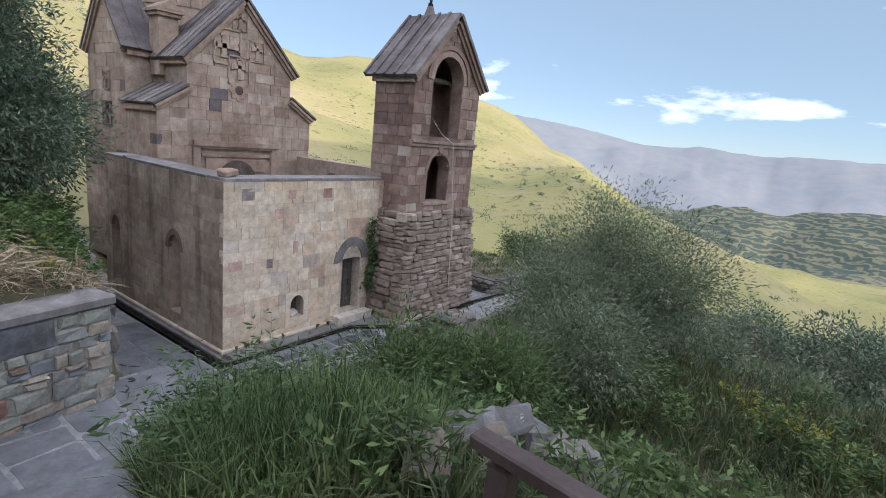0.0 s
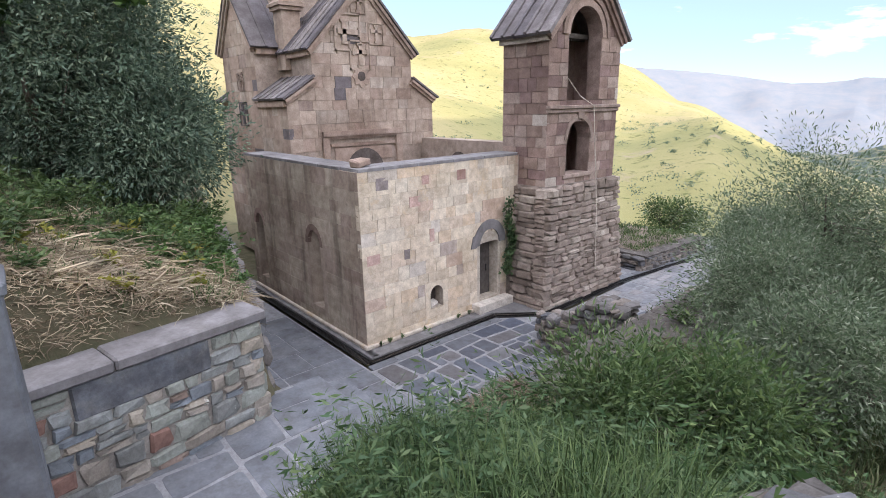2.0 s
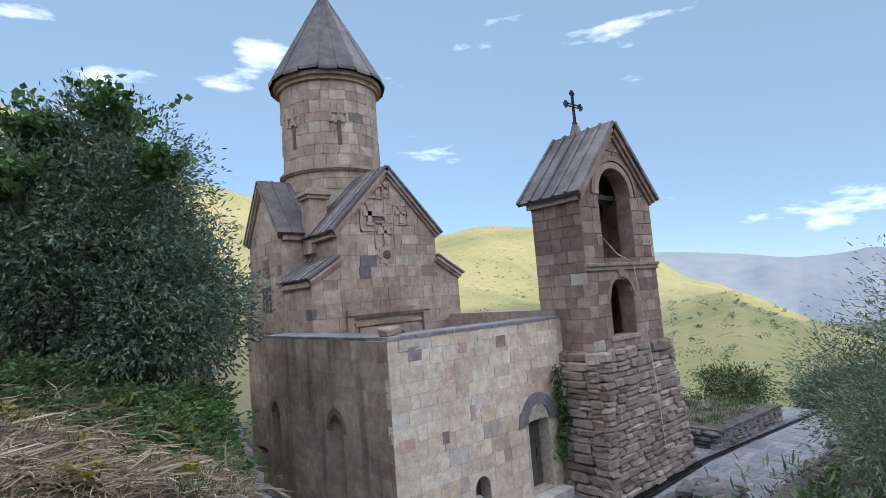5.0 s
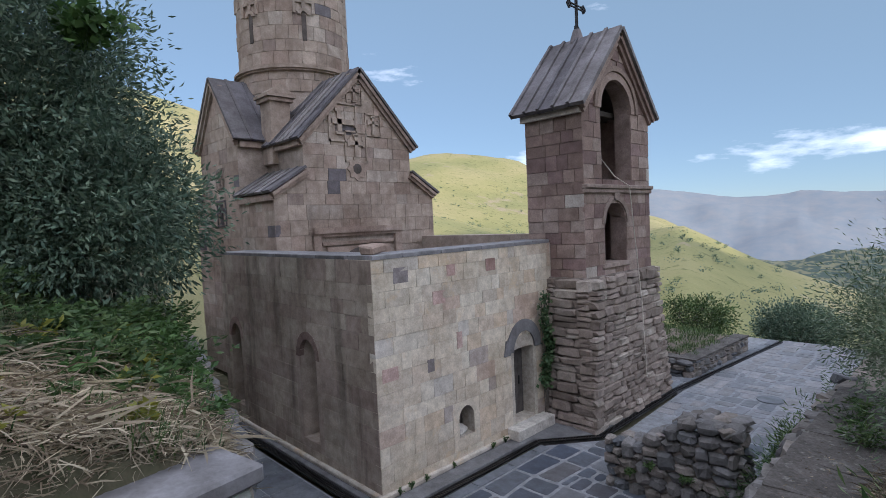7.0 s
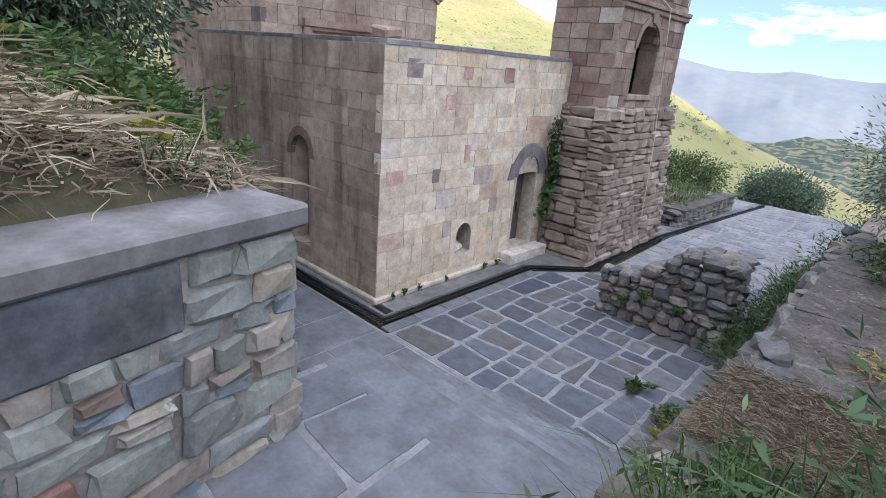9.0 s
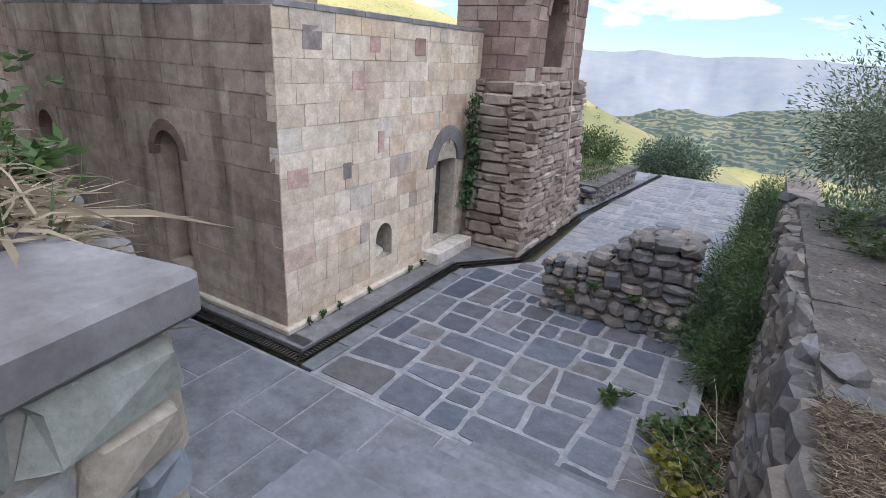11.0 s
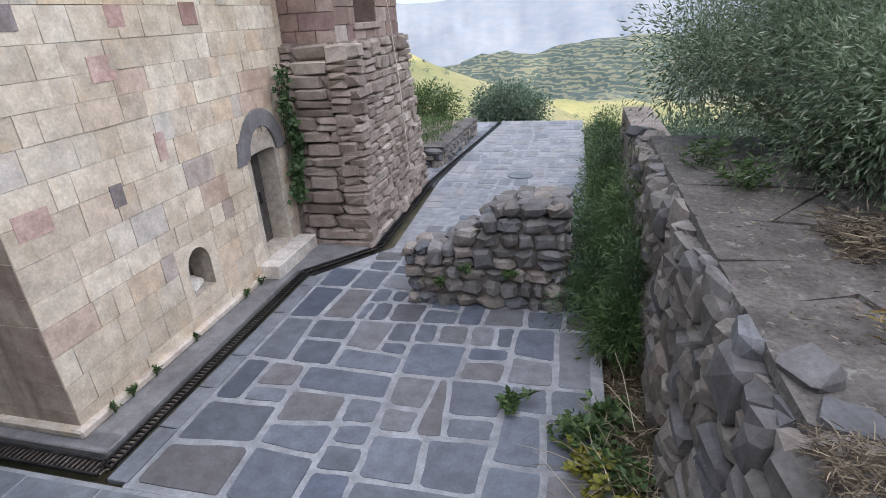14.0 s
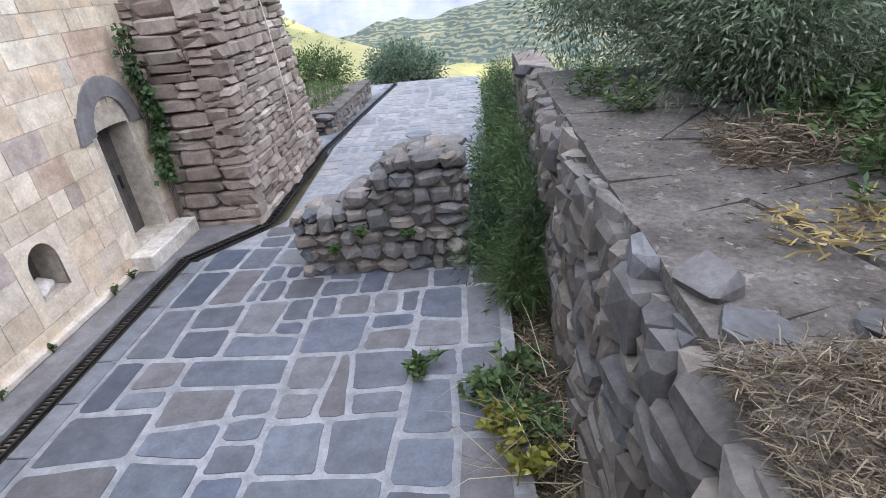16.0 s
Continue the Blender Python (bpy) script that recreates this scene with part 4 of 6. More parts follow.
# drum and cone
bm = bmesh.new()
bmesh.ops.create_cone(bm, cap_ends=True, segments=40, radius1=1.84, radius2=1.84, depth=5.9, matrix=Matrix.Translation((CX, CY, 10.45)))
drum = part("drum", bm, CHURCH_JOINT, church)
bm = bmesh.new()
for r, z0, z1 in ((2.02, 9.72, 9.80), (1.96, 9.66, 9.86), (1.98, 13.05, 13.2), (2.1, 13.2, 13.36)):
    bmesh.ops.create_cone(bm, cap_ends=True, segments=40, radius1=r, radius2=r, depth=z1 - z0, matrix=Matrix.Translation((CX, CY, (z0 + z1) / 2)))
part("moulding", bm, CHURCH_STONE, church)
CONE = 20
for i in range(CONE):
    a0, a1 = 2 * math.pi * i / CONE, 2 * math.pi * (i + 1) / CONE
    bm = bmesh.new()
    p = [(CX + 2.27 * math.cos(a), CY + 2.27 * math.sin(a), 13.3 + 0.05 * (i % 2)) for a in (a0 + 0.012, a1 - 0.012)]
    tip = [(CX + 0.06 * math.cos(a), CY + 0.06 * math.sin(a), 17.3) for a in (a1, a0)]
    prism(bm, [*p, *tip], (0, 0, 0.12))
    rib = Vector((math.cos(a0), math.sin(a0), 0))
    across = Vector((-math.sin(a0), math.cos(a0), 0)) * 0.035
    low, high = Vector((CX, CY, 13.42)) + rib * 2.26, Vector((CX, CY, 17.42)) + rib * 0.04
    prism(bm, [low - across, low + across, high + across * 0.3, high - across * 0.3], (0, 0, 0.07))
    part("roof_slab", bm, ROOF_PIECE, church)
# slit windows of the drum with carved heads
for az_deg in (-18, -72):
    a = radians(az_deg)
    slit_axes = frame_of((CX + 1.88 * math.cos(a), CY + 1.88 * math.sin(a), 10.6), (-math.sin(a), math.cos(a), 0), (math.cos(a), math.sin(a), 0))
    # dark plate on the drum in place of the slit's inner shade
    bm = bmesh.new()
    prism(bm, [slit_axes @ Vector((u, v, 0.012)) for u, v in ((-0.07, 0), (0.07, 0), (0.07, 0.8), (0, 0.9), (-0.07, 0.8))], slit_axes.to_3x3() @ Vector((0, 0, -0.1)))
    part("slit_window", bm, RECESS_SHADE, church, "narrow dark slit window")
    bm = bmesh.new()
    arch_band(bm, slit_axes, 0, 0.82, 0.09, 0.2, 0.06, 0.05, 8)
    for u0, u1, v0, v1 in ((-0.34, 0.34, 1.18, 1.26), (-0.34, -0.26, 0.85, 1.18), (0.26, 0.34, 0.85, 1.18), (-0.06, 0.06, 1.0, 1.5)):
        prism(bm, [slit_axes @ Vector(c) for c in ((u0, v0, 0.05), (u1, v0, 0.05), (u1, v1, 0.05), (u0, v1, 0.05))], slit_axes.to_3x3() @ Vector((0, 0, -0.06)))
    part("carved_head", bm, CHURCH_STONE, church, "carved stone window head")
# carved crosses and round window of the west gable
west = frame_of((WX, 0, 0), (0, 1, 0), (1, 0, 0))


def relief_cross(axes, u, v, size, turn=0.0):
    bm = bmesh.new()
    bars = [(-0.09, 0.09, -0.5, 0.5), (-0.36, 0.36, 0.06, 0.24), (-0.18, 0.18, 0.44, 0.56), (-0.16, 0.16, -0.58, -0.46), (-0.44, -0.34, 0.0, 0.3), (0.34, 0.44, 0.0, 0.3)]
    for u0, u1, v0, v1 in bars:
        c, s = math.cos(turn), math.sin(turn)
        ring = [(u + (a * c - b * s) * size, v + (a * s + b * c) * size, 0.065) for a, b in ((u0, v0), (u1, v0), (u1, v1), (u0, v1))]
        prism(bm, [axes @ Vector(p) for p in ring], axes.to_3x3() @ Vector((0, 0, -0.07)))
    for i in range(4):
        k = 0.62
        sides4 = [((-k, -k), (k, -k)), ((k, -k), (k, k)), ((k, k), (-k, k)), ((-k, k), (-k, -k))]
        (a, b), (c2, d) = sides4[i]
        t = 0.035
        ring = [(min(a, c2) - t, min(b, d) - t), (max(a, c2) + t, min(b, d) - t), (max(a, c2) + t, max(b, d) + t), (min(a, c2) - t, max(b, d) + t)]
        prism(bm, [axes @ Vector((u + p * size * 0.9, v + q * size * 1.05, 0.045)) for p, q in ring], axes.to_3x3() @ Vector((0, 0, -0.03)))
    part("carved_cross", bm, CHURCH_STONE, church, "carved relief cross")


relief_cross(west, 10.69, 8.62, 0.48)
relief_cross(west, 10.25, 7.72, 0.85, math.pi / 2)
relief_cross(west, 11.35, 7.72, 0.5)
relief_cross(west, 10.68, 7.02, 0.68)
south = frame_of((0, SWY, 0), (1, 0, 0), (0, -1, 0))
relief_cross(south, -20.1, 6.3, 0.45)
relief_cross(south, -20.1, 5.2, 0.6)
bm = bmesh.new()
for k in range(8):
    a = 2 * math.pi * k / 8
    for r0, r1, w in ((0.16, 0.34, 0.4),):
        ring = [(10.69 + math.cos(a + s) * r, 6.36 + math.sin(a + s) * r, 0.04) for r, s in ((r0, -0.4), (r1 * 0.85, -0.38), (r1 * 1.1, 0), (r1 * 0.85, 0.38), (r0, 0.4))]
        prism(bm, [west @ Vector(p) for p in ring], (-0.05, 0, 0))
part("star_ornament", bm, CHURCH_STONE, church, "eight-pointed carved stone star")
# dark disc painted for the shaded hole of the round window
bm = bmesh.new()
bmesh.ops.create_cone(bm, cap_ends=True, segments=16, radius1=0.15, radius2=0.15, depth=0.05, matrix=west @ Matrix.Translation((10.69, 6.36, 0.012)))
part("round_window", bm, RECESS_SHADE, church, "small round dark window")
# portal seen over the narthex wall
bm = bmesh.new()
for u0, u1, v0, v1, o in ((9.06, 12.25, 4.45, 4.62, 0.13), (9.06, 12.25, 4.36, 4.46, 0.07), (9.06, 9.3, 0.3, 4.4, 0.09), (12.0, 12.25, 0.3, 4.4, 0.09), (9.36, 11.95, 4.1, 4.2, 0.05), (9.5, 11.8, 3.6, 4.05, 0.04)):
    prism(bm, [west @ Vector(p) for p in ((u0, v0, o), (u1, v0, o), (u1, v1, o), (u0, v1, o))], (-o - 0.02, 0, 0))
part("portal_frame", bm, CHURCH_STONE, church, "carved rectangular portal frame")
# dark half-disc painted for the shade under the portal arch
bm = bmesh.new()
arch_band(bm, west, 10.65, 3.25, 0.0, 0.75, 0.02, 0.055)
part("portal_arch", bm, RECESS_SHADE, church, "dark carved portal arch")


# ---- bell tower ----
TX, TY0, TY1, TBX = -9.34, 11.5, 14.64, -10.86
tower = thing("bell_tower", "two-storey red stone bell tower on rough rubble base", "tower", kind="structure")
tf = frame_of((TX, TY0, 0), (0, 1, 0), (1, 0, 0))
tl = frame_of((TBX, TY0, 0), (1, 0, 0), (0, -1, 0))
TW = TY1 - TY0
bm = bmesh.new()
tb = tf @ Matrix.Translation((0, 0, -0.02))
arch_panel(bm, tb, 0.02, TW - 0.02, 3.2, 5.2, 0.85, 1.88, 3.52, 4.45, 0.5, 0.4)
for u0, u1, v0, v1 in ((0.02, 0.78, 5.2, 7.1), (2.2, TW - 0.02, 5.2, 7.1), (0.78, 2.2, 5.2, 5.4)):
    prism(bm, [tb @ Vector(p) for p in ((u0, v0, 0), (u1, v0, 0), (u1, v1, 0), (u0, v1, 0))], (-0.4, 0, 0))
pts = arch_points(0.78, 2.2, 7.05, 0.72, 12)
gable = lambda u: 7.1 + (8.85 - 7.1) * (1 - abs(u - TW / 2) / (TW / 2))
for (ua, va), (ub, vb) in zip(pts, pts[1:]):
    prism(bm, [tb @ Vector(p) for p in ((ua, max(va, 7.1), 0), (ub, max(vb, 7.1), 0), (ub, gable(ub), 0), (ua, gable(ua), 0))], (-0.4, 0, 0))
prism(bm, [tb @ Vector(p) for p in ((0.02, 7.1, 0), (0.78, 7.1, 0), (0.78, gable(0.78), 0))], (-0.4, 0, 0))
prism(bm, [tb @ Vector(p) for p in ((2.2, 7.1, 0), (TW - 0.02, 7.1, 0), (2.2, gable(2.2), 0))], (-0.4, 0, 0))
box(bm, TBX, TX - 0.42, TY0 + 0.02, TY0 + 0.42, 3.2, 7.1)
box(bm, TBX, TX - 0.42, TY1 - 0.42, TY1 - 0.02, 3.2, 7.1)
box(bm, TBX, TBX + 0.3, TY0 + 0.42, TY1 - 0.42, 3.2, 7.4)
prism(bm, [(TBX, TY0 + 0.02, 7.1), (TBX, TY1 - 0.02, 7.1), (TBX, (TY0 + TY1) / 2, 8.85)], (0.3, 0, 0))
box(bm, TBX + 0.3, TX - 0.42, TY0 + 0.42, TY1 - 0.42, 5.15, 5.3)
part("walls", bm, surface("tower mortar", [(0.3, (0.26, 0.19, 0.165)), (0.7, (0.36, 0.28, 0.245))], grain=28, stain=0.5, bump=0.5), tower)
bm = bmesh.new()
box(bm, TX - 0.04, TX + 0.1, TY0 - 0.03, TY1 + 0.03, 5.24, 5.33)
box(bm, TX - 0.04, TX + 0.06, TY0 - 0.01, TY1 + 0.01, 5.14, 5.24)
box(bm, TX - 0.5, TX + 0.05, TY0 + 0.7, TY0 + 2.0, 3.42, 3.53)
soften(bm, 0.015)
part("string_course", bm, TOWER_STONE, tower)
for r0, r1, o in ((0.71, 0.88, 0.03), (0.90, 1.02, 0.06)):
    bm = bmesh.new()
    arch_band(bm, tf, 1.49, 7.05, r0, r1, 0.1, o, 16)
    part("arch_moulding", bm, TOWER_STONE, tower)
bm = bmesh.new()
arch_band(bm, tf, 1.365, 4.45, 0.52, 0.64, 0.1, 0.03, 14)
prism(bm, [tf @ Vector(p) for p in ((1.27, 4.98, 0.06), (1.46, 4.98, 0.06), (1.5, 5.16, 0.06), (1.23, 5.16, 0.06))], (-0.1, 0, 0))
part("arch_moulding", bm, TOWER_STONE, tower)
RIDGE = (TY0 + TY1) / 2
roof(tower, (TX + 0.2, RIDGE, 8.92), (TBX - 0.2, RIDGE, 8.92), (TX + 0.2, TY0 - 0.2, 6.98), (TBX - 0.2, TY0 - 0.2, 6.98), 5, 0.09, 0.05)
roof(tower, (TX + 0.2, RIDGE, 8.92), (TBX - 0.2, RIDGE, 8.92), (TX + 0.2, TY1 + 0.2, 6.98), (TBX - 0.2, TY1 + 0.2, 6.98), 5, 0.09, 0.05)
rake(tower, (TX - 0.02, TY0 - 0.14, 7.0), (TX - 0.02, RIDGE, 8.88), (1, 0, 0), 0.2, 0.09, TOWER_STONE)
rake(tower, (TX - 0.02, TY1 + 0.14, 7.0), (TX - 0.02, RIDGE, 8.88), (1, 0, 0), 0.2, 0.09, TOWER_STONE)
bm = bmesh.new()
box(bm, TBX - 0.06, TX, TY0 - 0.1, TY0 + 0.02, 6.86, 7.0)
part("eaves_cornice", bm, TOWER_STONE, tower)
# beams in the belfry
for z, x in ((7.05, -9.9), (7.05, -10.3)):
    bm = bmesh.new()
    box(bm, x - 0.06, x + 0.06, TY0 + 0.3, TY1 - 0.3, z, z + 0.12)
    part("beam", bm, DOOR, tower)
# iron cross on a stone foot
iron = thing("iron_cross", "black wrought iron cross with trefoil ends on the tower roof", "cross")
KX, KY = -10.35, RIDGE
bm = bmesh.new()
bmesh.ops.create_cone(bm, cap_ends=True, segments=8, radius1=0.2, radius2=0.09, depth=0.34, matrix=Matrix.Translation((KX, KY, 9.05)))
part("foot", bm, ROOF, iron, "small stone foot")
cross_bars = {"upright": ((0, 9.2), (0, 10.06)), "arm": ((-0.26, 9.78), (0.26, 9.78))}
for label, ((u0, v0), (u1, v1)) in cross_bars.items():
    bm = bmesh.new()
    for s in (-0.035, 0.035):
        if label == "upright":
            limb(bm, (KX, KY + s, v0), (KX, KY + s, v1), 0.022, 0.022, 5)
        else:
            limb(bm, (KX, KY + u0, v0 + s), (KX, KY + u1, v1 + s), 0.022, 0.022, 5)
    part(label, bm, IRON, iron)
for u, v in ((0, 10.12), (-0.32, 9.78), (0.32, 9.78), (0, 9.26)):
    bm = bmesh.new()
    for du, dv in ((0.05, 0), (-0.05, 0), (0, 0.05), (0, -0.05)):
        for k in range(8):
            a, b2 = 2 * math.pi * k / 8, 2 * math.pi * (k + 1) / 8
            limb(bm, (KX, KY + u + du + 0.045 * math.cos(a), v + dv + 0.045 * math.sin(a)), (KX, KY + u + du + 0.045 * math.cos(b2), v + dv + 0.045 * math.sin(b2)), 0.02, 0.02, 4)
    part("trefoil", bm, IRON, iron)
# bell rope
bm = bmesh.new()
rope = [(-9.75, 12.35, 6.4), (-9.4, 12.95, 5.55), (-9.2, 13.3, 5.3), (-9.14, 13.36, 4.2), (-9.02, 13.42, 2.6), (-8.93, 13.4, 0.75)]
for a, b in zip(rope, rope[1:]):
    limb(bm, a, b, 0.013, 0.013, 5)
bmesh.ops.create_icosphere(bm, subdivisions=1, radius=0.035, matrix=Matrix.Translation(rope[-1]))
tagged(part("bell_rope", bm, ROPE), "pale bell rope hanging down the tower front", "rope")
# rough core of the tower's base
bm = bmesh.new()
bmesh.ops.create_cube(bm, size=1)
for v in bm.verts:
    low = v.co.z < 0
    v.co = Vector((((-9.06 if low else -9.26) if v.co.x > 0 else -10.9), ((11.2 if low else 11.42) if v.co.y < 0 else (14.86 if low else 14.7)), -0.2 if low else 3.28))
part("base_core", bm, EARTH_JOINT, tower)


# ---- retaining walls, rubble wall, planted bed ----
def core_prism(name, ring, z0, z1, mat, parent):
    bm = bmesh.new()
    prism(bm, [(x, y, z0) for x, y in ring], (0, 0, z1 - z0))
    return part(name, bm, mat, parent)


MIX = rough_meshes(MIXED, 16, 61, 0.13, 0.085)
MORTAR = surface("weathered lime mortar", [(0.3, (0.24, 0.225, 0.205)), (0.7, (0.35, 0.33, 0.30))], scale=5, grain=30, stain=0.5, stain_scale=2.0, bump=0.9)
FLD = rough_meshes(FIELD, 14, 62, 0.27, 0.09)
WARM = rough_meshes(surface("warm brown field stone", [(0.0, (0.135, 0.116, 0.10)), (0.3, (0.165, 0.142, 0.12)), (0.55, (0.105, 0.104, 0.108)), (0.9, (0.205, 0.185, 0.162))], "object", grain=26, stain=0.45, stain_scale=2.0, bump=0.8, spots=((0.5, 0.48, 0.43), 4.0, 0.68)), 16, 63, 0.18, 0.08)

BROKEN = rough_meshes(FIELD, 14, 65, 0.13, 0.11)

# wall beside the landing: face from (-6.17, 0.2) to (-6.5, 2.86)
LA, LB = Vector((-6.02, 0.1, 0)), Vector((-6.47, 2.71, 0))
lu = (LB - LA).normalized()
ln = Vector((lu.y, -lu.x, 0))
lw_axes = frame_of((LA.x, LA.y, 1.72), lu, ln)
lwall = thing("landing_wall", "coloured field stone retaining wall with grey slab coping", "wall", kind="structure")
inner = [LA - ln * 0.018, LB - ln * 0.018 - lu * 0.05, LB - ln * 0.62 - lu * 0.05, LA - ln * 0.62]
core_prism("core", [(p.x, p.y) for p in inner], -0.2, 3.05, MORTAR, lwall)
L = (LB - LA).length
rubble(lwall, MIX, lw_axes, L, 0.52, (0.24, 0.34), (0.24, 0.46), 0.22, 64, proud=0.025, gap=0.016, name="stone")
rubble(lwall, MIX, lw_axes @ Matrix.Translation((0, 0.52, 0)), L, 0.46, (0.09, 0.19), (0.15, 0.36), 0.22, 69, proud=0.025, gap=0.014, name="stone")
rubble(lwall, MIX, lw_axes @ Matrix.Translation((L - 0.62, 0.96, 0)), 0.62, 0.36, (0.16, 0.22), (0.24, 0.36), 0.22, 65, proud=0.03, gap=0.016, name="stone")
rubble(lwall, MIX, lw_axes @ Matrix.Translation((0, 0.97, 0)), L - 1.95, 0.35, (0.16, 0.22), (0.24, 0.36), 0.22, 66, proud=0.03, gap=0.016, name="stone")
bm = bmesh.new()
bmesh.ops.create_cube(bm, size=1)
bmesh.ops.transform(bm, matrix=lw_axes @ Matrix.Translation((L - 1.28, 1.14, -0.09)) @ Matrix.Diagonal((1.3, 0.35, 0.2, 1)), verts=bm.verts)
wobble(soften(bm, 0.02), 0.015, 3)
part("long_slab", bm, surface("mottled blue grey slab", [(0.25, (0.085, 0.095, 0.115)), (0.5, (0.15, 0.16, 0.18)), (0.75, (0.25, 0.245, 0.235))], scale=2.6, grain=26, stain=0.6, stain_scale=2.4, bump=0.35, rough=0.65), lwall, "long smooth blue grey slab built into the wall")
end_axes = frame_of((LB.x - ln.x * 0.0, LB.y, -0.1), -ln, lu)
rubble(lwall, MIX, end_axes, 0.66, 3.14, (0.18, 0.36), (0.26, 0.6), 0.24, 67, proud=0.03, gap=0.016, name="stone")
for i, (a, b) in enumerate(((0.0, 1.1), (1.1, L + 0.06))):
    bm = bmesh.new()
    prism(bm, [lw_axes @ Vector(p) for p in ((a + 0.006, 1.33, 0.05), (b - 0.006, 1.33, 0.05), (b - 0.006, 1.33, -0.66), (a + 0.006, 1.33, -0.66))], (0, 0, 0.125))
    wobble(soften(bm, 0.02), 0.01, 3)
    part("coping_slab", bm, COPING, lwall, "chipped grey coping slab")
# terrace wall along the passage
twall = thing("terrace_wall", "rough stone wall holding up the overgrown terrace", "wall", kind="structure")
TA, TB = Vector((-12.6, 4.35, 0)), Vector((-7.1, 2.98, 0))
tu = (TB - TA).normalized()
tn = Vector((tu.y, -tu.x, 0)) * -1
rubble(twall, FLD, Matrix(((-tu.x, 0, tn.x, TB.x), (-tu.y, 0, tn.y, TB.y), (0, 1, 0, -0.1), (0, 0, 0, 1))), (TB - TA).length, 3.1, (0.2, 0.4), (0.3, 0.8), 0.3, 68, proud=0.06)
inner = [TA - tn * 0.05, TB - tn * 0.05, TB - tn * 0.5, TA - tn * 0.5]
core_prism("core", [(p.x, p.y) for p in inner], -0.2, 2.95, EARTH_JOINT, twall)
# pier at the foot of the upper steps
pier = thing("stair_pier", "smooth grey stone pier with slab top beside the steps", "pier", kind="structure")
bm = bmesh.new()
box(bm, -5.75, -5.22, -1.4, 0.54, 1.6, 4.24)
wobble(soften(bm, 0.03), 0.015, 2)
part("shaft", bm, SLAB, pier)
bm = bmesh.new()
box(bm, -5.8, -5.17, -1.42, 0.58, 4.24, 4.34)
wobble(soften(bm, 0.02), 0.012, 3)
part("cap", bm, SLAB, pier)
bm = bmesh.new()
box(bm, -6.1, -5.8, -0.3, 0.35, 1.6, 3.3)
part("return_wall", bm, EARTH_JOINT, pier)

# broken rubble wall in the court
rub = thing("rubble_wall", "broken freestanding rubble wall in the courtyard", "wall", kind="structure")
bm = bmesh.new()
prism(bm, [(-7.72, 9.52, -0.1), (-5.84, 9.52, -0.1), (-5.84, 9.52, 1.2), (-6.2, 9.52, 1.22), (-6.9, 9.52, 0.9), (-7.6, 9.52, 0.62)], (0, 0.62, 0))
part("core", bm, EARTH_JOINT, rub)
slope = lambda u: 0.78 + 0.72 * smooth((u - 0.25) / 1.3)
rubble(rub, FLD, frame_of((-7.84, 9.45, -0.03), (1, 0, 0), (0, -1, 0)), 2.08, 1.5, (0.13, 0.3), (0.15, 0.36), 0.28, 71, top=slope, proud=0.07, gap=0.002)
rubble(rub, FLD, frame_of((-5.76, 9.47, -0.03), (0, 1, 0), (1, 0, 0)), 0.76, 1.5, (0.16, 0.27), (0.24, 0.4), 0.28, 72, top=lambda u: 1.4, proud=0.05)
rubble(rub, FLD, frame_of((-7.8, 10.2, -0.03), (0, -1, 0), (-1, 0, 0)), 0.76, 0.75, (0.16, 0.27), (0.2, 0.4), 0.28, 73, proud=0.05)
top_rng = random.Random(74)
u = 0.1
while u < 2.0:
    for d in (0.18, 0.42, 0.64):
        w = top_rng.uniform(0.2, 0.36)
        m = Matrix.Translation((-7.84 + u + top_rng.uniform(-0.05, 0.05), 9.45 + d, float(slope(u)) - 0.1 - 0.05 * abs(d - 0.4))) @ Euler((top_rng.uniform(-0.2, 0.2), -0.3 * (0.3 < u < 1.5), top_rng.uniform(-0.4, 0.4))).to_matrix().to_4x4()
        piece("stone", top_rng.choice(FLD), rub, m @ Matrix.Diagonal((w, 0.26, 0.15, 1)))
    u += 0.24

# retaining wall and terrace cap on the valley side
rwall = thing("valley_retaining_wall", "rough grey retaining wall with cracked cement cap", "wall", kind="structure")
core_prism("core", [(-4.84, 3.2), (-4.84, 14.2), (-4.35, 14.2), (-4.35, 3.2)], -0.3, 1.8, EARTH_JOINT, rwall)
rw_axes = frame_of((-4.84, 3.0, -0.1), (0, 1, 0), (-1, 0, 0))
rw_axes = Matrix(((0, 0, -1, -4.84), (-1, 0, 0, 11.8), (0, 1, 0, -0.1), (0, 0, 0, 1)))
rubble(rwall, WARM, rw_axes, 8.3, 2.0, (0.14, 0.34), (0.16, 0.5), 0.34, 75, proud=0.14, gap=0.002)
cap_rng = random.Random(76)
y = 3.6
while y < 11.6:
    w = cap_rng.uniform(0.16, 0.42)
    m = Matrix.Translation((-4.74 + cap_rng.uniform(-0.06, 0.08), y + w / 2, 1.85 + cap_rng.uniform(-0.05, 0.05))) @ Euler((cap_rng.uniform(-0.25, 0.25), cap_rng.uniform(-0.3, 0.3), cap_rng.uniform(-0.4, 0.4))).to_matrix().to_4x4()
    piece("cap_stone", cap_rng.choice(BROKEN), rwall, m @ Matrix.Diagonal((cap_rng.uniform(0.16, 0.34), w * 0.95, cap_rng.uniform(0.12, 0.24), 1)))
    y += w
rows, cap_bm = [], bmesh.new()
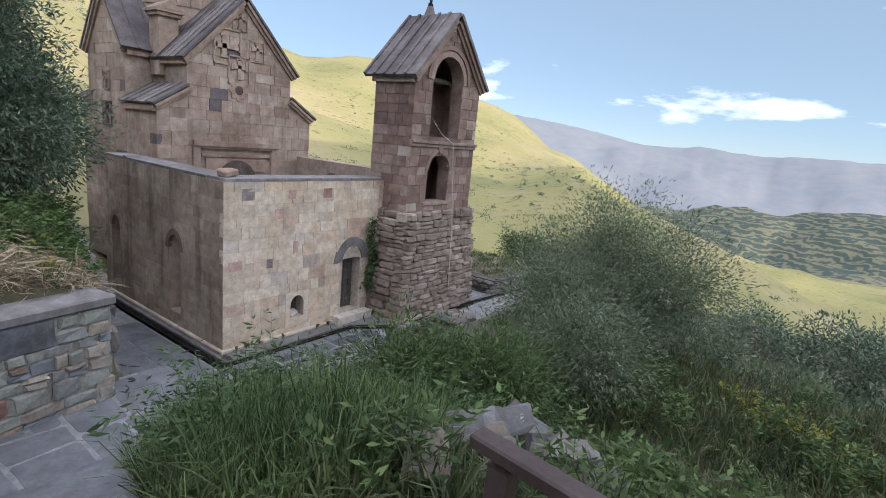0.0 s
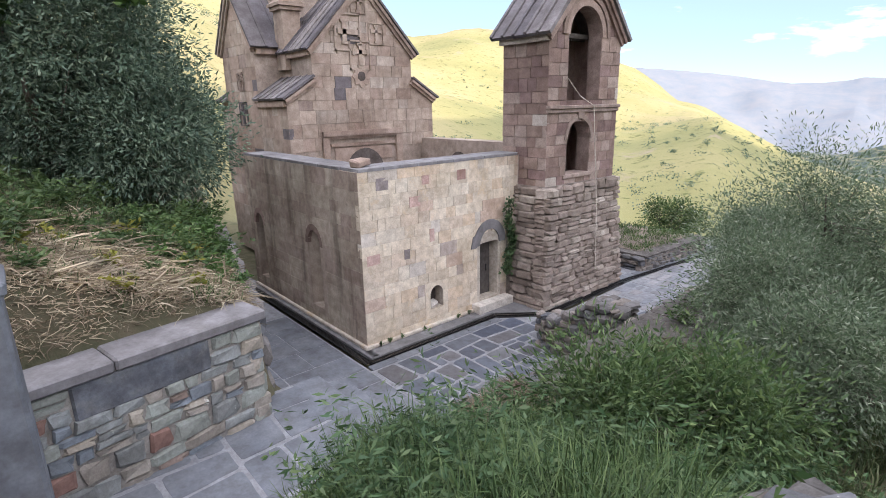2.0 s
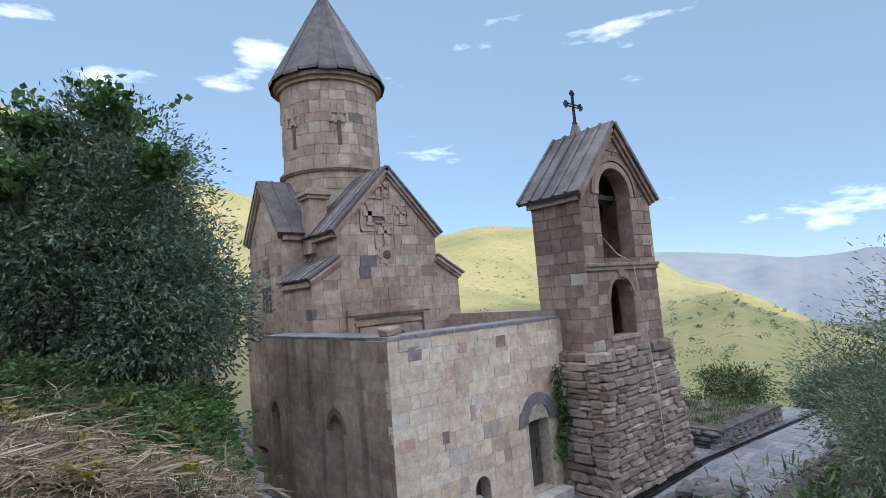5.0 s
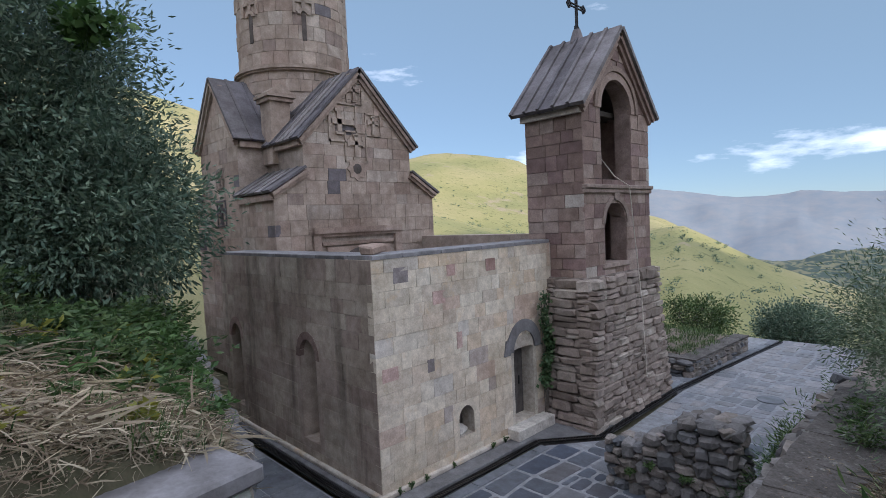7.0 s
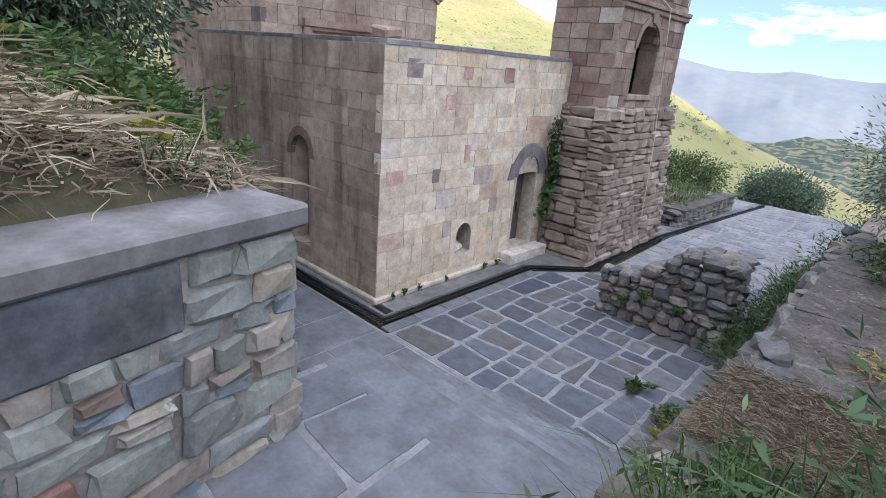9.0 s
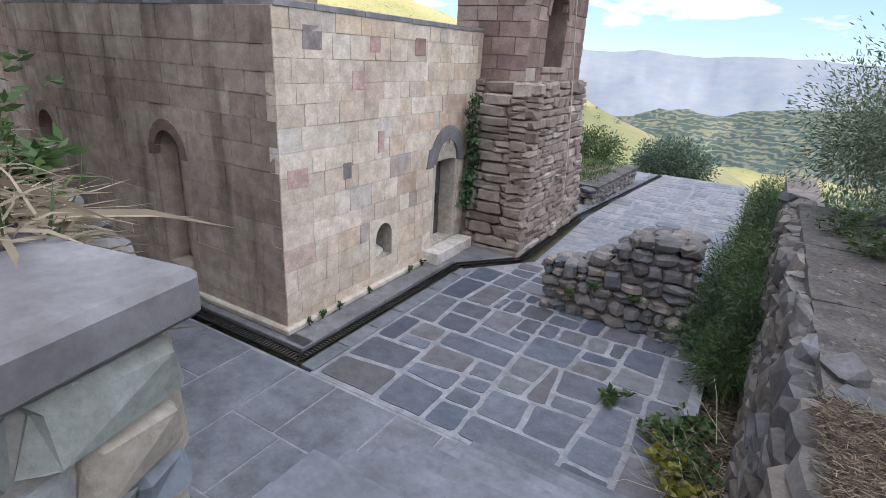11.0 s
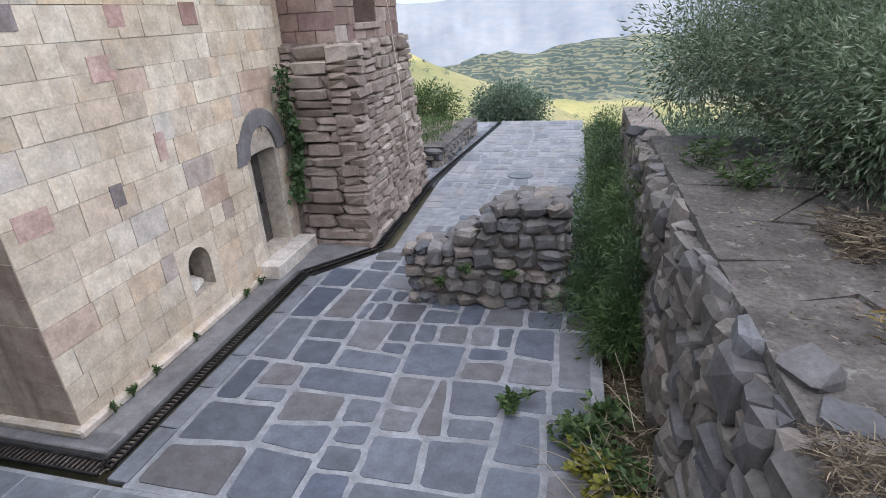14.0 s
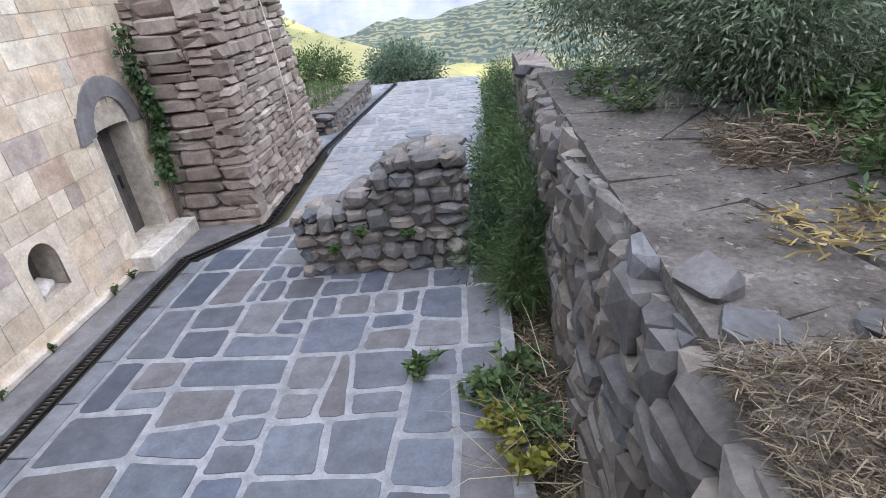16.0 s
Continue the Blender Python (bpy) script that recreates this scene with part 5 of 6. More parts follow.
for i in range(34):
    row = []
    for j in range(12):
        x, y = -4.72 + j * 0.15 + (0 if j else 0.1 * noise.noise(Vector((i * 0.7, 0, 3)))), 4.9 + i * 0.17
        row.append(cap_bm.verts.new((x + 0.03 * noise.noise(Vector((x * 3, y * 3, 1))), y, 1.935 + 0.02 * noise.noise(Vector((x * 1.6, y * 1.6, 7))))))
    rows.append(row)
for a, b in zip(rows, rows[1:]):
    for i in range(11):
        cap_bm.faces.new((a[i], a[i + 1], b[i + 1], b[i]))
part("cap_bedding", cap_bm, EARTH_JOINT, rwall, "dark earth bedding under the cracked cap")
for p, s, r in (((-4.64, 5.72, 1.99), (0.2, 0.24, 0.15), (10, -14, 20)), ((-4.6, 5.42, 1.96), (0.24, 0.2, 0.1), (4, 6, -15)), ((-4.66, 4.98, 1.94), (0.2, 0.2, 0.12), (-8, 5, 30)), ((-4.2, 5.4, 2.0), (0.15, 0.1, 0.05), (0, 0, 50)), ((-4.5, 4.6, 1.97), (0.2, 0.18, 0.1), (6, 4, 10))):
    ob = piece("loose_stone", random.Random(int(p[1] * 100)).choice(BROKEN), None, pose(*p, *r) @ Matrix.Diagonal((*s, 1)))
    tagged(ob, "angular grey stone lying loose on the terrace wall", "stone", "loose stones on the terrace wall")
# long low edge wall of the terrace
edge_wall = thing("terrace_edge_wall", "low weathered stone edge along the terrace", "wall", kind="structure")
core_prism("core", [(-2.4, 10.1), (5.5, 8.4), (5.5, 8.75), (-2.4, 10.45)], -0.6, 1.98, CAP, edge_wall)
# planted bed past the tower
bed = thing("planted_bed", "low stone-walled bed with grass inside", "planter", kind="structure")
ring = [(-12.0, 16.2), (-8.95, 16.35), (-8.75, 20.3), (-12.0, 20.4)]
core_prism("core", ring, -0.2, 0.44, EARTH_JOINT, bed)
core_prism("soil", [(-11.6, 16.6), (-9.4, 16.7), (-9.2, 19.9), (-11.6, 20.0)], 0.3, 0.52, SOIL, bed)
rubble(bed, FLD, frame_of((-12.0, 16.2, -0.05), (1, 0, 0), (0, -1, 0)), 3.05, 0.52, (0.14, 0.24), (0.24, 0.5), 0.24, 77, proud=0.05)
rubble(bed, FLD, frame_of((-8.93, 16.35, -0.05), (0.05, 1, 0), (1, -0.05, 0)), 4.0, 0.52, (0.14, 0.24), (0.24, 0.5), 0.24, 78, proud=0.05)
bm = bmesh.new()
prism(bm, [(-12.0, 16.18, 0.46), (-8.9, 16.33, 0.46), (-8.7, 20.3, 0.46), (-9.15, 20.3, 0.46), (-9.4, 16.75, 0.46), (-12.0, 16.65, 0.46)], (0, 0, 0.05))
part("rim", bm, CAP, bed)
# manhole lid in the far court
bm = bmesh.new()
bmesh.ops.create_cone(bm, cap_ends=True, segments=24, radius1=0.3, radius2=0.29, depth=0.03, matrix=Matrix.Translation((-6.9, 15.6, 0.012)))
tagged(part("manhole_lid", bm, SLAB), "round grey manhole lid set in the paving", "manhole")

# brown handrail at the head of the stairs
handrail = thing("handrail", "brown painted steel handrail beside the steps", "railing")
bm = bmesh.new()
prism(bm, [(-0.033, 0.997, 4.831), (-0.033, 1.052, 4.831), (-0.033, 1.052, 4.864), (-0.033, 0.997, 4.864)], (1.9, -0.235, 0.0))
soften(bm, 0.005)
part("top_rail", bm, RUSTY, handrail)
for x in (0.05, 0.9, 1.75):
    y = 1.024 - (x + 0.033) * 0.124
    bm = bmesh.new()
    box(bm, x - 0.025, x + 0.025, y - 0.025, y + 0.025, 3.3, 4.815)
    box(bm, x - 0.012, x + 0.012, y - 0.012, y + 0.012, 4.81, 4.835)
    part("post", bm, RUSTY, handrail)
bm = bmesh.new()
prism(bm, [(0.05, 0.998, 4.732), (0.05, 1.022, 4.732), (0.05, 1.022, 4.754), (0.05, 0.998, 4.754)], (1.7, -0.23, -0.066))
part("lower_rail", bm, RUSTY, handrail)

# rocks
rock_rng = random.Random(81)
for i in range(64):
    x, y = rock_rng.gauss(-1.05, 0.36), rock_rng.gauss(3.7, 0.45)
    s = rock_rng.uniform(0.12, 0.34)
    z = float(near_z(x, y)) + 0.12 + 0.42 * math.exp(-((x + 1.05) ** 2 + (y - 3.7) ** 2) * 1.8)
    ob = piece("rock", rock_rng.choice(BROKEN), None, pose(x, y, z, rock_rng.uniform(-40, 40), rock_rng.uniform(-40, 40), rock_rng.uniform(0, 180)) @ Matrix.Diagonal((s, s * rock_rng.uniform(0.6, 0.9), s * rock_rng.uniform(0.5, 0.8), 1)))
    tagged(ob, "grey broken rock in a heap among weeds", "rock", "heap of broken rocks")
cliff = thing("rock_outcrop", "dark broken rock face behind the tree", "rock", kind="structure")
for i in range(110):
    x, y = -14.0 + rock_rng.uniform(-0.8, 0.8), -0.15 - 2.6 * rock_rng.random()
    z = 4.0 + rock_rng.random() * 4.4
    s = rock_rng.uniform(0.6, 1.5)
    piece("stone", rock_rng.choice(BROKEN), cliff, pose(x - (z - 4.0) * 0.2, y, z, rock_rng.uniform(-20, 20), rock_rng.uniform(-20, 20), rock_rng.uniform(-30, 30)) @ Matrix.Diagonal((s, s * 0.8, s * 0.7, 1)))


# ---- plants ----
def clump_points(r, centre, radii, clumps, per, spread, shell=0.55):
    """Leaf places in many small clumps over an uneven crown, with the way each leaf points."""
    c = r.normal(size=(clumps, 3))
    c /= np.linalg.norm(c, axis=1, keepdims=True)
    c *= (shell + (1 - shell) * r.random((clumps, 1))) * (0.78 + 0.3 * r.random((clumps, 1)))
    c = c * np.array(radii) + np.array(centre)
    off = np.clip(r.normal(size=(clumps, per, 3)), -1.5, 1.5) * spread * (0.6 + 0.8 * r.random((clumps, 1, 1)))
    p = (c[:, None] + off).reshape(-1, 3)
    aim = off.reshape(-1, 3) / spread + r.normal(size=(clumps * per, 3)) * 0.8 + (p - np.array(centre)) / np.array(radii)
    return p, aim, c


def woody(name, label, category, base, crowns, mat, clumps, per, spread, leaf, seed, stems=5, trunk=0.09, shell=0.55, group="", droop=0.0):
    """A bush or tree: tapered stems that fork to the crown, and a crown of small leaves."""
    r = np.random.default_rng(seed)
    plant = thing(name, label, category, group)
    P, A, C = [], [], []
    for centre, radii, share in crowns:
        p, a, c = clump_points(r, centre, radii, int(clumps * share), per, spread, shell)
        P.append(p), A.append(a), C.append(c)
    p, a, c = np.concatenate(P), np.concatenate(A), np.concatenate(C)
    a[:, 2] -= droop
    keep = p[:, 2] > near_z(p[:, 0], p[:, 1]) - 0.05
    size = r.uniform(0.7, 1.3, keep.sum())
    leaves("crown", mat, p[keep], a[keep], leaf[0] * size, leaf[1] * size, plant, rng=r)
    bm = bmesh.new()
    pick = c[r.permutation(len(c))[: stems * 9]]
    for s in range(stems):
        goal = Vector(pick[s * 9].tolist())
        root = Vector(base) + Vector((r.normal() * 0.12, r.normal() * 0.12, -0.1))
        mid = root.lerp(goal, 0.5) + Vector((r.normal() * 0.12, r.normal() * 0.12, 0.15))
        limb(bm, root, mid, trunk, trunk * 0.6)
        limb(bm, mid, goal, trunk * 0.6, trunk * 0.2)
        for k in range(1, 9):
            limb(bm, mid.lerp(goal, r.random() * 0.7), pick[s * 9 + k].tolist(), trunk * 0.3, trunk * 0.08, 4)
    part("trunk", bm, BARK, plant)
    return plant


def blades(name, mat, area, count, height, width, seed, label, category="grass", lean=0.35, curl=0.35, where=None, floor=None):
    """Blades of grass or straw over an area, in tufts."""
    r = np.random.default_rng(seed)
    x0, x1, y0, y1 = area
    tufts = max(8, count // 14)
    tx, ty = r.uniform(x0, x1, tufts), r.uniform(y0, y1, tufts)
    pick = r.integers(0, tufts, count)
    x, y = tx[pick] + r.normal(size=count) * 0.09, ty[pick] + r.normal(size=count) * 0.09
    keep = np.ones(count, bool) if where is None else where(x, y)
    x, y, pick = x[keep], y[keep], pick[keep]
    z = (near_z(x, y) if floor is None else np.full(len(x), floor)) - 0.03
    aim = np.stack([r.normal(size=len(x)) * lean, r.normal(size=len(x)) * lean, np.ones(len(x))], -1)
    tall = (0.5 + r.random(tufts))[pick]
    ob = leaves(name, mat, np.stack([x, y, z], -1), aim, height * tall * r.uniform(0.6, 1.2, len(x)), width, curl=curl, rng=r)
    return tagged(ob, label, category, kind="stuff")


def litter(name, mat, area, count, length, width, seed, label, lift=0.12, where=None, tilt=0.18, bias=(1, 0.3), floor=None):
    """Dry stalks lying over the ground."""
    r = np.random.default_rng(seed)
    x0, x1, y0, y1 = area
    x, y = r.uniform(x0, x1, count), r.uniform(y0, y1, count)
    if where is not None:
        k = where(x, y)
        x, y = x[k], y[k]
    z = (near_z(x, y) if floor is None else np.full(len(x), floor)) + r.random(len(x)) * lift
    aim = np.stack([r.normal(size=len(x)) + bias[0] * r.choice([-1, 1], len(x)), r.normal(size=len(x)) + bias[1], r.normal(size=len(x)) * tilt], -1)
    ob = leaves(name, mat, np.stack([x, y, z], -1), aim, length * r.uniform(0.5, 1.3, len(x)), width, curl=0.12, rng=r)
    return tagged(ob, label, "straw", kind="stuff")


def herb(name, label, spots, mat, per, size, leaf, seed, category="weed", group=""):
    """Leafy weeds: each a tuft of stems with leaves up them."""
    for i, (x, y, z, s) in enumerate(spots):
        r = np.random.default_rng(seed + i)
        n = int(per * s)
        stems = max(5, n // 16)
        lean = r.normal(size=(stems, 2)) * 0.38
        tall = size * s * r.uniform(0.5, 1.1, stems)
        pick, up = r.integers(0, stems, n), r.random(n) ** 0.7
        p = np.stack([x + r.normal(size=stems)[pick] * 0.12 * s + lean[pick, 0] * up * tall[pick], y + r.normal(size=stems)[pick] * 0.12 * s + lean[pick, 1] * up * tall[pick], z + up * tall[pick] * (1 - 0.25 * up)], -1)
        aim = np.stack([r.normal(size=n), r.normal(size=n), r.uniform(-0.2, 0.7, n)], -1)
        k = r.uniform(0.6, 1.3, n)
        plant = thing(name, label, category, group)
        leaves("leaves", mat, p, aim, leaf[0] * k, leaf[1] * k, plant, rng=r)
        for q in range(min(stems, 5)):
            bm = bmesh.new()
            limb(bm, (x, y, z - 0.05), (x + lean[q, 0] * tall[q], y + lean[q, 1] * tall[q], z + tall[q] * 0.75), 0.007, 0.003, 4)
            part("stalk", bm, mat, plant)


def gz(x, y):
    return float(near_z(x, y))


woody("tree", "dense dark green broad tree on the terrace", "tree", (-13.3, 1.6, 3.6), [((-13.3, 2.25, 6.4), (2.4, 2.15, 2.7), 0.62), ((-13.2, 1.7, 5.2), (1.9, 1.5, 1.6), 0.22), ((-12.2, 3.0, 4.9), (1.6, 1.7, 1.5), 0.25)], LEAF_DARK, 2700, 40, 0.19, (0.11, 0.034), 101, 7, 0.13, 0.5, droop=0.3)
herb("vine", "bright green vine sprawling over the tree crown", [(-12.2, 1.5, 7.6, 1.6), (-12.0, 2.4, 8.0, 1.4), (-11.7, 1.0, 6.7, 1.4), (-11.4, 2.9, 7.1, 1.0)], LEAF_VINE, 420, 0.7, (0.14, 0.12), 120, "vine", "vines over the tree")
woody("tree", "dark young tree on the slope behind the terrace", "tree", (-17, -1.5, 5.0), [((-17, -1.2, 7.4), (2.4, 2.4, 2.6), 1.0)], LEAF_DARK, 500, 36, 0.22, (0.14, 0.06), 102, 4, 0.12)
blades("terrace_grass", GRASS, (-13.5, -6.9, -2.2, 4.2), 16000, 0.34, 0.014, 111, "green grass over the terrace", where=lambda x, y: (y < left_edge(x) - 0.35) & ((x < -8.8) | (y < 0.4)))
herb("weed", "bushy green weed on the terrace", [(x, y, gz(x, y), s) for x, y, s in ((-9.6, 2.4, 1.0), (-10.4, 2.9, 1.2), (-11.4, 3.4, 1.2), (-9.0, 3.0, 0.8), (-10.6, 1.6, 1.1), (-11.8, 2.2, 1.3), (-9.4, 0.9, 0.9), (-8.4, 0.2, 1.0), (-7.6, -0.2, 1.0), (-10.8, 0.6, 1.0), (-12.2, 4.0, 1.0), (-7.2, 0.3, 0.8), (-8.2, 2.55, 0.6), (-8.7, 1.9, 0.6), (-8.9, 2.5, 0.8), (-9.3, 2.7, 0.9), (-9.0, 1.4, 0.8), (-9.9, 2.1, 0.9), (-8.6, 0.7, 0.8), (-10.0, 1.2, 1.0))], LEAF_GREEN, 420, 0.62, (0.1, 0.035), 130, "weed", "weeds on the terrace")
straw_zone = lambda x, y: (y < left_edge(x) - 0.22) & (x < -6.92 + (2.7 - y) * 0.17)
litter("straw_litter", STRAW, (-10.4, -6.4, -1.0, 3.3), 15000, 0.32, 0.008, 141, "flattened dry straw over the terrace", 0.14, straw_zone, 0.12)
litter("straw_litter", STRAW, (-9.4, -6.9, -0.4, 2.7), 900, 0.5, 0.02, 143, "long pale dry stalks lying on the terrace", 0.18, straw_zone, 0.12)
herb("weed", "yellow green seedling among the straw", [(x, y, gz(x, y), s) for x, y, s in ((-7.3, 2.2, 0.4), (-8.1, 2.4, 0.5), (-7.7, 1.5, 0.45), (-8.9, 2.7, 0.6), (-8.5, 1.1, 0.5), (-7.0, 1.4, 0.35), (-9.3, 1.9, 0.6), (-9.8, 2.7, 0.7), (-7.9, 0.7, 0.5))], LEAF_YELLOW, 260, 0.6, (0.09, 0.035), 144, "weed", "seedlings on the terrace")
litter("straw_litter", STRAW, (-8.4, -6.4, 0.4, 3.0), 12000, 0.16, 0.011, 142, "broken dry stalks behind the coping", 0.12, straw_zone, 0.25)
herb("weed", "leafy green weed beside the stair pier", [(x, y, gz(x, y), s) for x, y, s in ((-7.4, 0.1, 0.9), (-7.9, 0.5, 0.9), (-7.2, 0.75, 0.7), (-8.6, 0.5, 1.0), (-9.4, 0.2, 1.1), (-10.2, 0.5, 1.2), (-9.8, -0.3, 1.1), (-8.3, -0.2, 1.0), (-11.0, 0.2, 1.2), (-11.2, 1.2, 1.2), (-10.6, 2.3, 1.0))], LEAF_GREEN, 420, 0.5, (0.085, 0.03), 360, "weed", "weeds by the stair pier")
herb("weed", "bright green leafy weed among the straw", [(x, y, gz(x, y), s) for x, y, s in ((-8.4, 2.35, 0.7), (-8.8, 2.2, 0.8), (-8.0, 2.3, 0.6), (-8.6, 1.6, 0.7), (-9.2, 2.35, 0.9), (-7.8, 1.9, 0.5), (-9.6, 2.0, 0.9), (-9.1, 1.0, 0.8), (-10.1, 2.6, 1.0))], LEAF_GREEN, 420, 0.42, (0.09, 0.035), 340, "weed", "bright weeds on the terrace")
# slope between the path and the valley terrace
slope_zone = lambda x, y: (x > -4.6) & (y > np.maximum(2.3 - 0.366 * (x + 4.9), 1.2)) & (np.hypot(x + 1.05, y - 3.65) > 0.95) & ~((x < -3.5) & (y > 3.0))
blades("slope_grass", GRASS, (-4.5, 5.5, 1.2, 10.0), 70000, 0.45, 0.014, 151, "tall mixed grass on the slope below the path", where=lambda x, y: slope_zone(x, y) & ~((x < -2.9) & (y > 4.7)))
blades("meadow_grass", LEAF_GREEN, (-4.3, -1.2, 1.4, 4.6), 15000, 0.62, 0.008, 152, "soft feathery bright green grass clumps", where=slope_zone, lean=0.3, curl=0.5)
blades("feather_grass", LEAF_GREEN, (-4.6, -1.6, 1.5, 4.4), 26000, 0.85, 0.007, 153, "tall feathery green grass beside the steps", where=lambda x, y: slope_zone(x, y - 0.35), lean=0.32, curl=0.6)
stand = random.Random(163)
tall = []
while len(tall) < 46:
    x, y = stand.uniform(-4.45, -1.7), stand.uniform(1.9, 5.6)
    if y > 2.55 - 0.36 * (x + 4.4) and x > -3.9 and math.hypot(x + 1.05, y - 3.65) > 1.05 and not (x < -3.5 and y > 3.3) and y < 5.6 + (x + 3.6) * 0.5:
        tall.append((x, y, gz(x, y), stand.uniform(1.0, 1.6)))
herb("weed", "tall bushy green weed beside the steps", tall, LEAF_DEEP, 420, 0.72, (0.085, 0.02), 400, "weed", "tall weeds beside the steps")
spots = []
rr = random.Random(160)
for i in range(95):
    x, y = rr.uniform(-4.4, 4.5), rr.uniform(1.9, 9.4)
    if y > 2.6 - 0.244 * (x + 4.9) and math.hypot(x + 1.05, y - 3.75) > 1.0 and not (x < -2.9 and 4.7 < y < 7.6):
        spots.append((x, y, gz(x, y), rr.uniform(0.7, 1.4)))
herb("weed", "leafy green weed on the grassy slope", spots, LEAF_GREEN, 330, 0.62, (0.085, 0.026), 161, "weed", "weeds on the slope")
herb("spurge", "yellow green flowering spurge on the slope", [(x, y, gz(x, y), s) for x, y, s in ((0.2, 8.3, 1.1), (0.7, 8.0, 1.2), (1.2, 7.7, 1.0), (-0.1, 8.8, 0.8))], LEAF_YELLOW, 420, 0.5, (0.06, 0.03), 171, "spurge", "spurge on the slope")
herb("weed", "leafy weed growing beside the steps", [(-3.9, 2.25, 2.2, 0.9), (-4.5, 2.5, 2.0, 1.0), (-3.4, 1.95, 2.5, 0.9), (-2.7, 1.75, 2.8, 0.9), (-2.0, 1.5, 3.1, 0.9), (-1.3, 1.45, 3.5, 0.8), (-3.0, 2.8, 2.4, 0.9), (-2.2, 2.6, 2.8, 0.9), (-3.7, 3.1, 2.2, 0.9), (-4.6, 3.5, 1.95, 0.7), (-4.4, 4.0, 1.95, 0.6)], LEAF_GREEN, 380, 0.5, (0.085, 0.028), 181, "weed", "weeds beside the steps")
# silvery shrubs on the valley terrace
woody("shrub", "leafy green shrub among tall weeds below the steps", "shrub", (-2.7, 4.6, 2.0), [((-2.95, 4.35, 2.8), (0.7, 0.75, 0.7), 0.4), ((-2.3, 5.2, 2.75), (0.85, 0.85, 0.75), 0.35), ((-3.1, 5.6, 2.5), (0.5, 0.7, 0.55), 0.25)], LEAF_GREEN, 560, 32, 0.15, (0.085, 0.02), 194, 9, 0.02, 0.2, "silvery shrubs", 0.1)
woody("shrub", "large silvery green willow-leaved shrub on the terrace", "shrub", (-3.1, 8.5, 1.9), [((-3.1, 8.5, 2.85), (1.0, 1.1, 0.95), 0.45), ((-2.4, 9.3, 2.8), (1.05, 1.0, 0.95), 0.3), ((-3.4, 9.9, 2.95), (1.1, 1.0, 1.1), 0.3)], LEAF_SILVER, 720, 56, 0.2, (0.075, 0.016), 191, 9, 0.03, 0.15, "silvery shrubs", 0.15)
woody("shrub", "tall silvery green shrub with arching branches", "shrub", (-2.7, 11.0, 1.9), [((-3.0, 11.0, 3.4), (1.6, 1.2, 1.6), 0.6), ((-1.6, 10.0, 3.2), (1.3, 1.2, 1.4), 0.4), ((-4.3, 10.6, 3.0), (0.7, 0.8, 0.8), 0.15)], LEAF_SILVER, 720, 56, 0.24, (0.08, 0.017), 192, 9, 0.035, 0.15, "silvery shrubs", 0.15)
woody("shrub", "green shrub leaning over the terrace", "shrub", (-1.9, 6.9, 1.9), [((-2.0, 7.0, 2.7), (0.95, 0.9, 0.85), 1.0)], LEAF_SILVER, 380, 50, 0.16, (0.075, 0.017), 193, 6, 0.03, 0.3, "silvery shrubs", 0.1)
r_b = random.Random(200)
for i, (x, y, z, s) in enumerate(((0.5, 13.5, -0.4, 1.0), (2.6, 13.0, -0.5, 1.1), (5.0, 12.6, -0.8, 1.2), (-1.5, 14.5, -0.3, 1.0), (1.4, 16.5, -0.2, 1.3), (4.0, 16.0, 0.0, 1.4), (7.5, 14.5, -0.8, 1.5), (7.0, 18.5, -0.4, 1.6), (-3.2, 16.5, -0.3, 1.0), (9.5, 11.5, -1.6, 1.5), (-0.8, 19, -1.0, 1.3), (3.0, 20.5, -1.0, 1.5))):
    woody("bush", "dark green bush on the slope below the terrace", "bush", (x, y, gz(x, y)), [((x, y, z + 0.75 * s), (1.25 * s, 1.2 * s, 0.95 * s), 1.0)], LEAF_DARK if i % 3 else LEAF_SILVER, 230, 30, 0.17, (0.12, 0.04), 210 + i, 5, 0.04, 0.5, "bushes below the terrace")
# plants at the foot of the retaining wall
for i, (x, y, w, s) in enumerate(((-5.2, 8.6, 0.32, 0.8), (-5.05, 9.0, 0.42, 1.7), (-5.5, 9.5, 0.5, 0.8), (-5.15, 9.9, 0.5, 2.1), (-5.5, 10.9, 0.55, 1.1), (-5.0, 11.5, 0.36, 1.5), (-5.3, 12.3, 0.5, 1.2), (-5.0, 13.4, 0.5, 1.9), (-5.15, 14.6, 0.4, 1.1), (-4.95, 16.2, 0.5, 1.5), (-5.0, 18.2, 0.5, 1.2))):
    woody("bush", "feathery dark green bush at the foot of the retaining wall", "bush", (x, y, -0.1), [((x, y, 0.36 * s), (w, w * 1.3, 0.46 * s), 0.7), ((x + 0.05, y + 0.1, 0.6 * s), (w * 0.5, w * 0.7, 0.4 * s), 0.3)], LEAF_DEEP if i % 3 else LEAF_GREEN, 110, 26, 0.11, (0.10, 0.015), 230 + i, 5, 0.01, 0.05, "bushes along the wall foot")
herb("weed", "yellowing leafy weed on the court edge", [(-5.5, 6.9, -0.02, 0.7), (-5.35, 6.5, -0.02, 0.6)], LEAF_YELLOW, 420, 0.4, (0.09, 0.045), 255, "weed", "weeds on the court edge")
herb("weed", "leafy green weed on the court edge", [(-5.55, 7.2, -0.02, 0.85), (-5.25, 6.8, -0.02, 0.7), (-5.3, 7.5, -0.02, 0.6), (-6.2, 7.55, 0.0, 0.45)], LEAF_GREEN, 420, 0.42, (0.09, 0.045), 251, "weed", "weeds on the court edge")
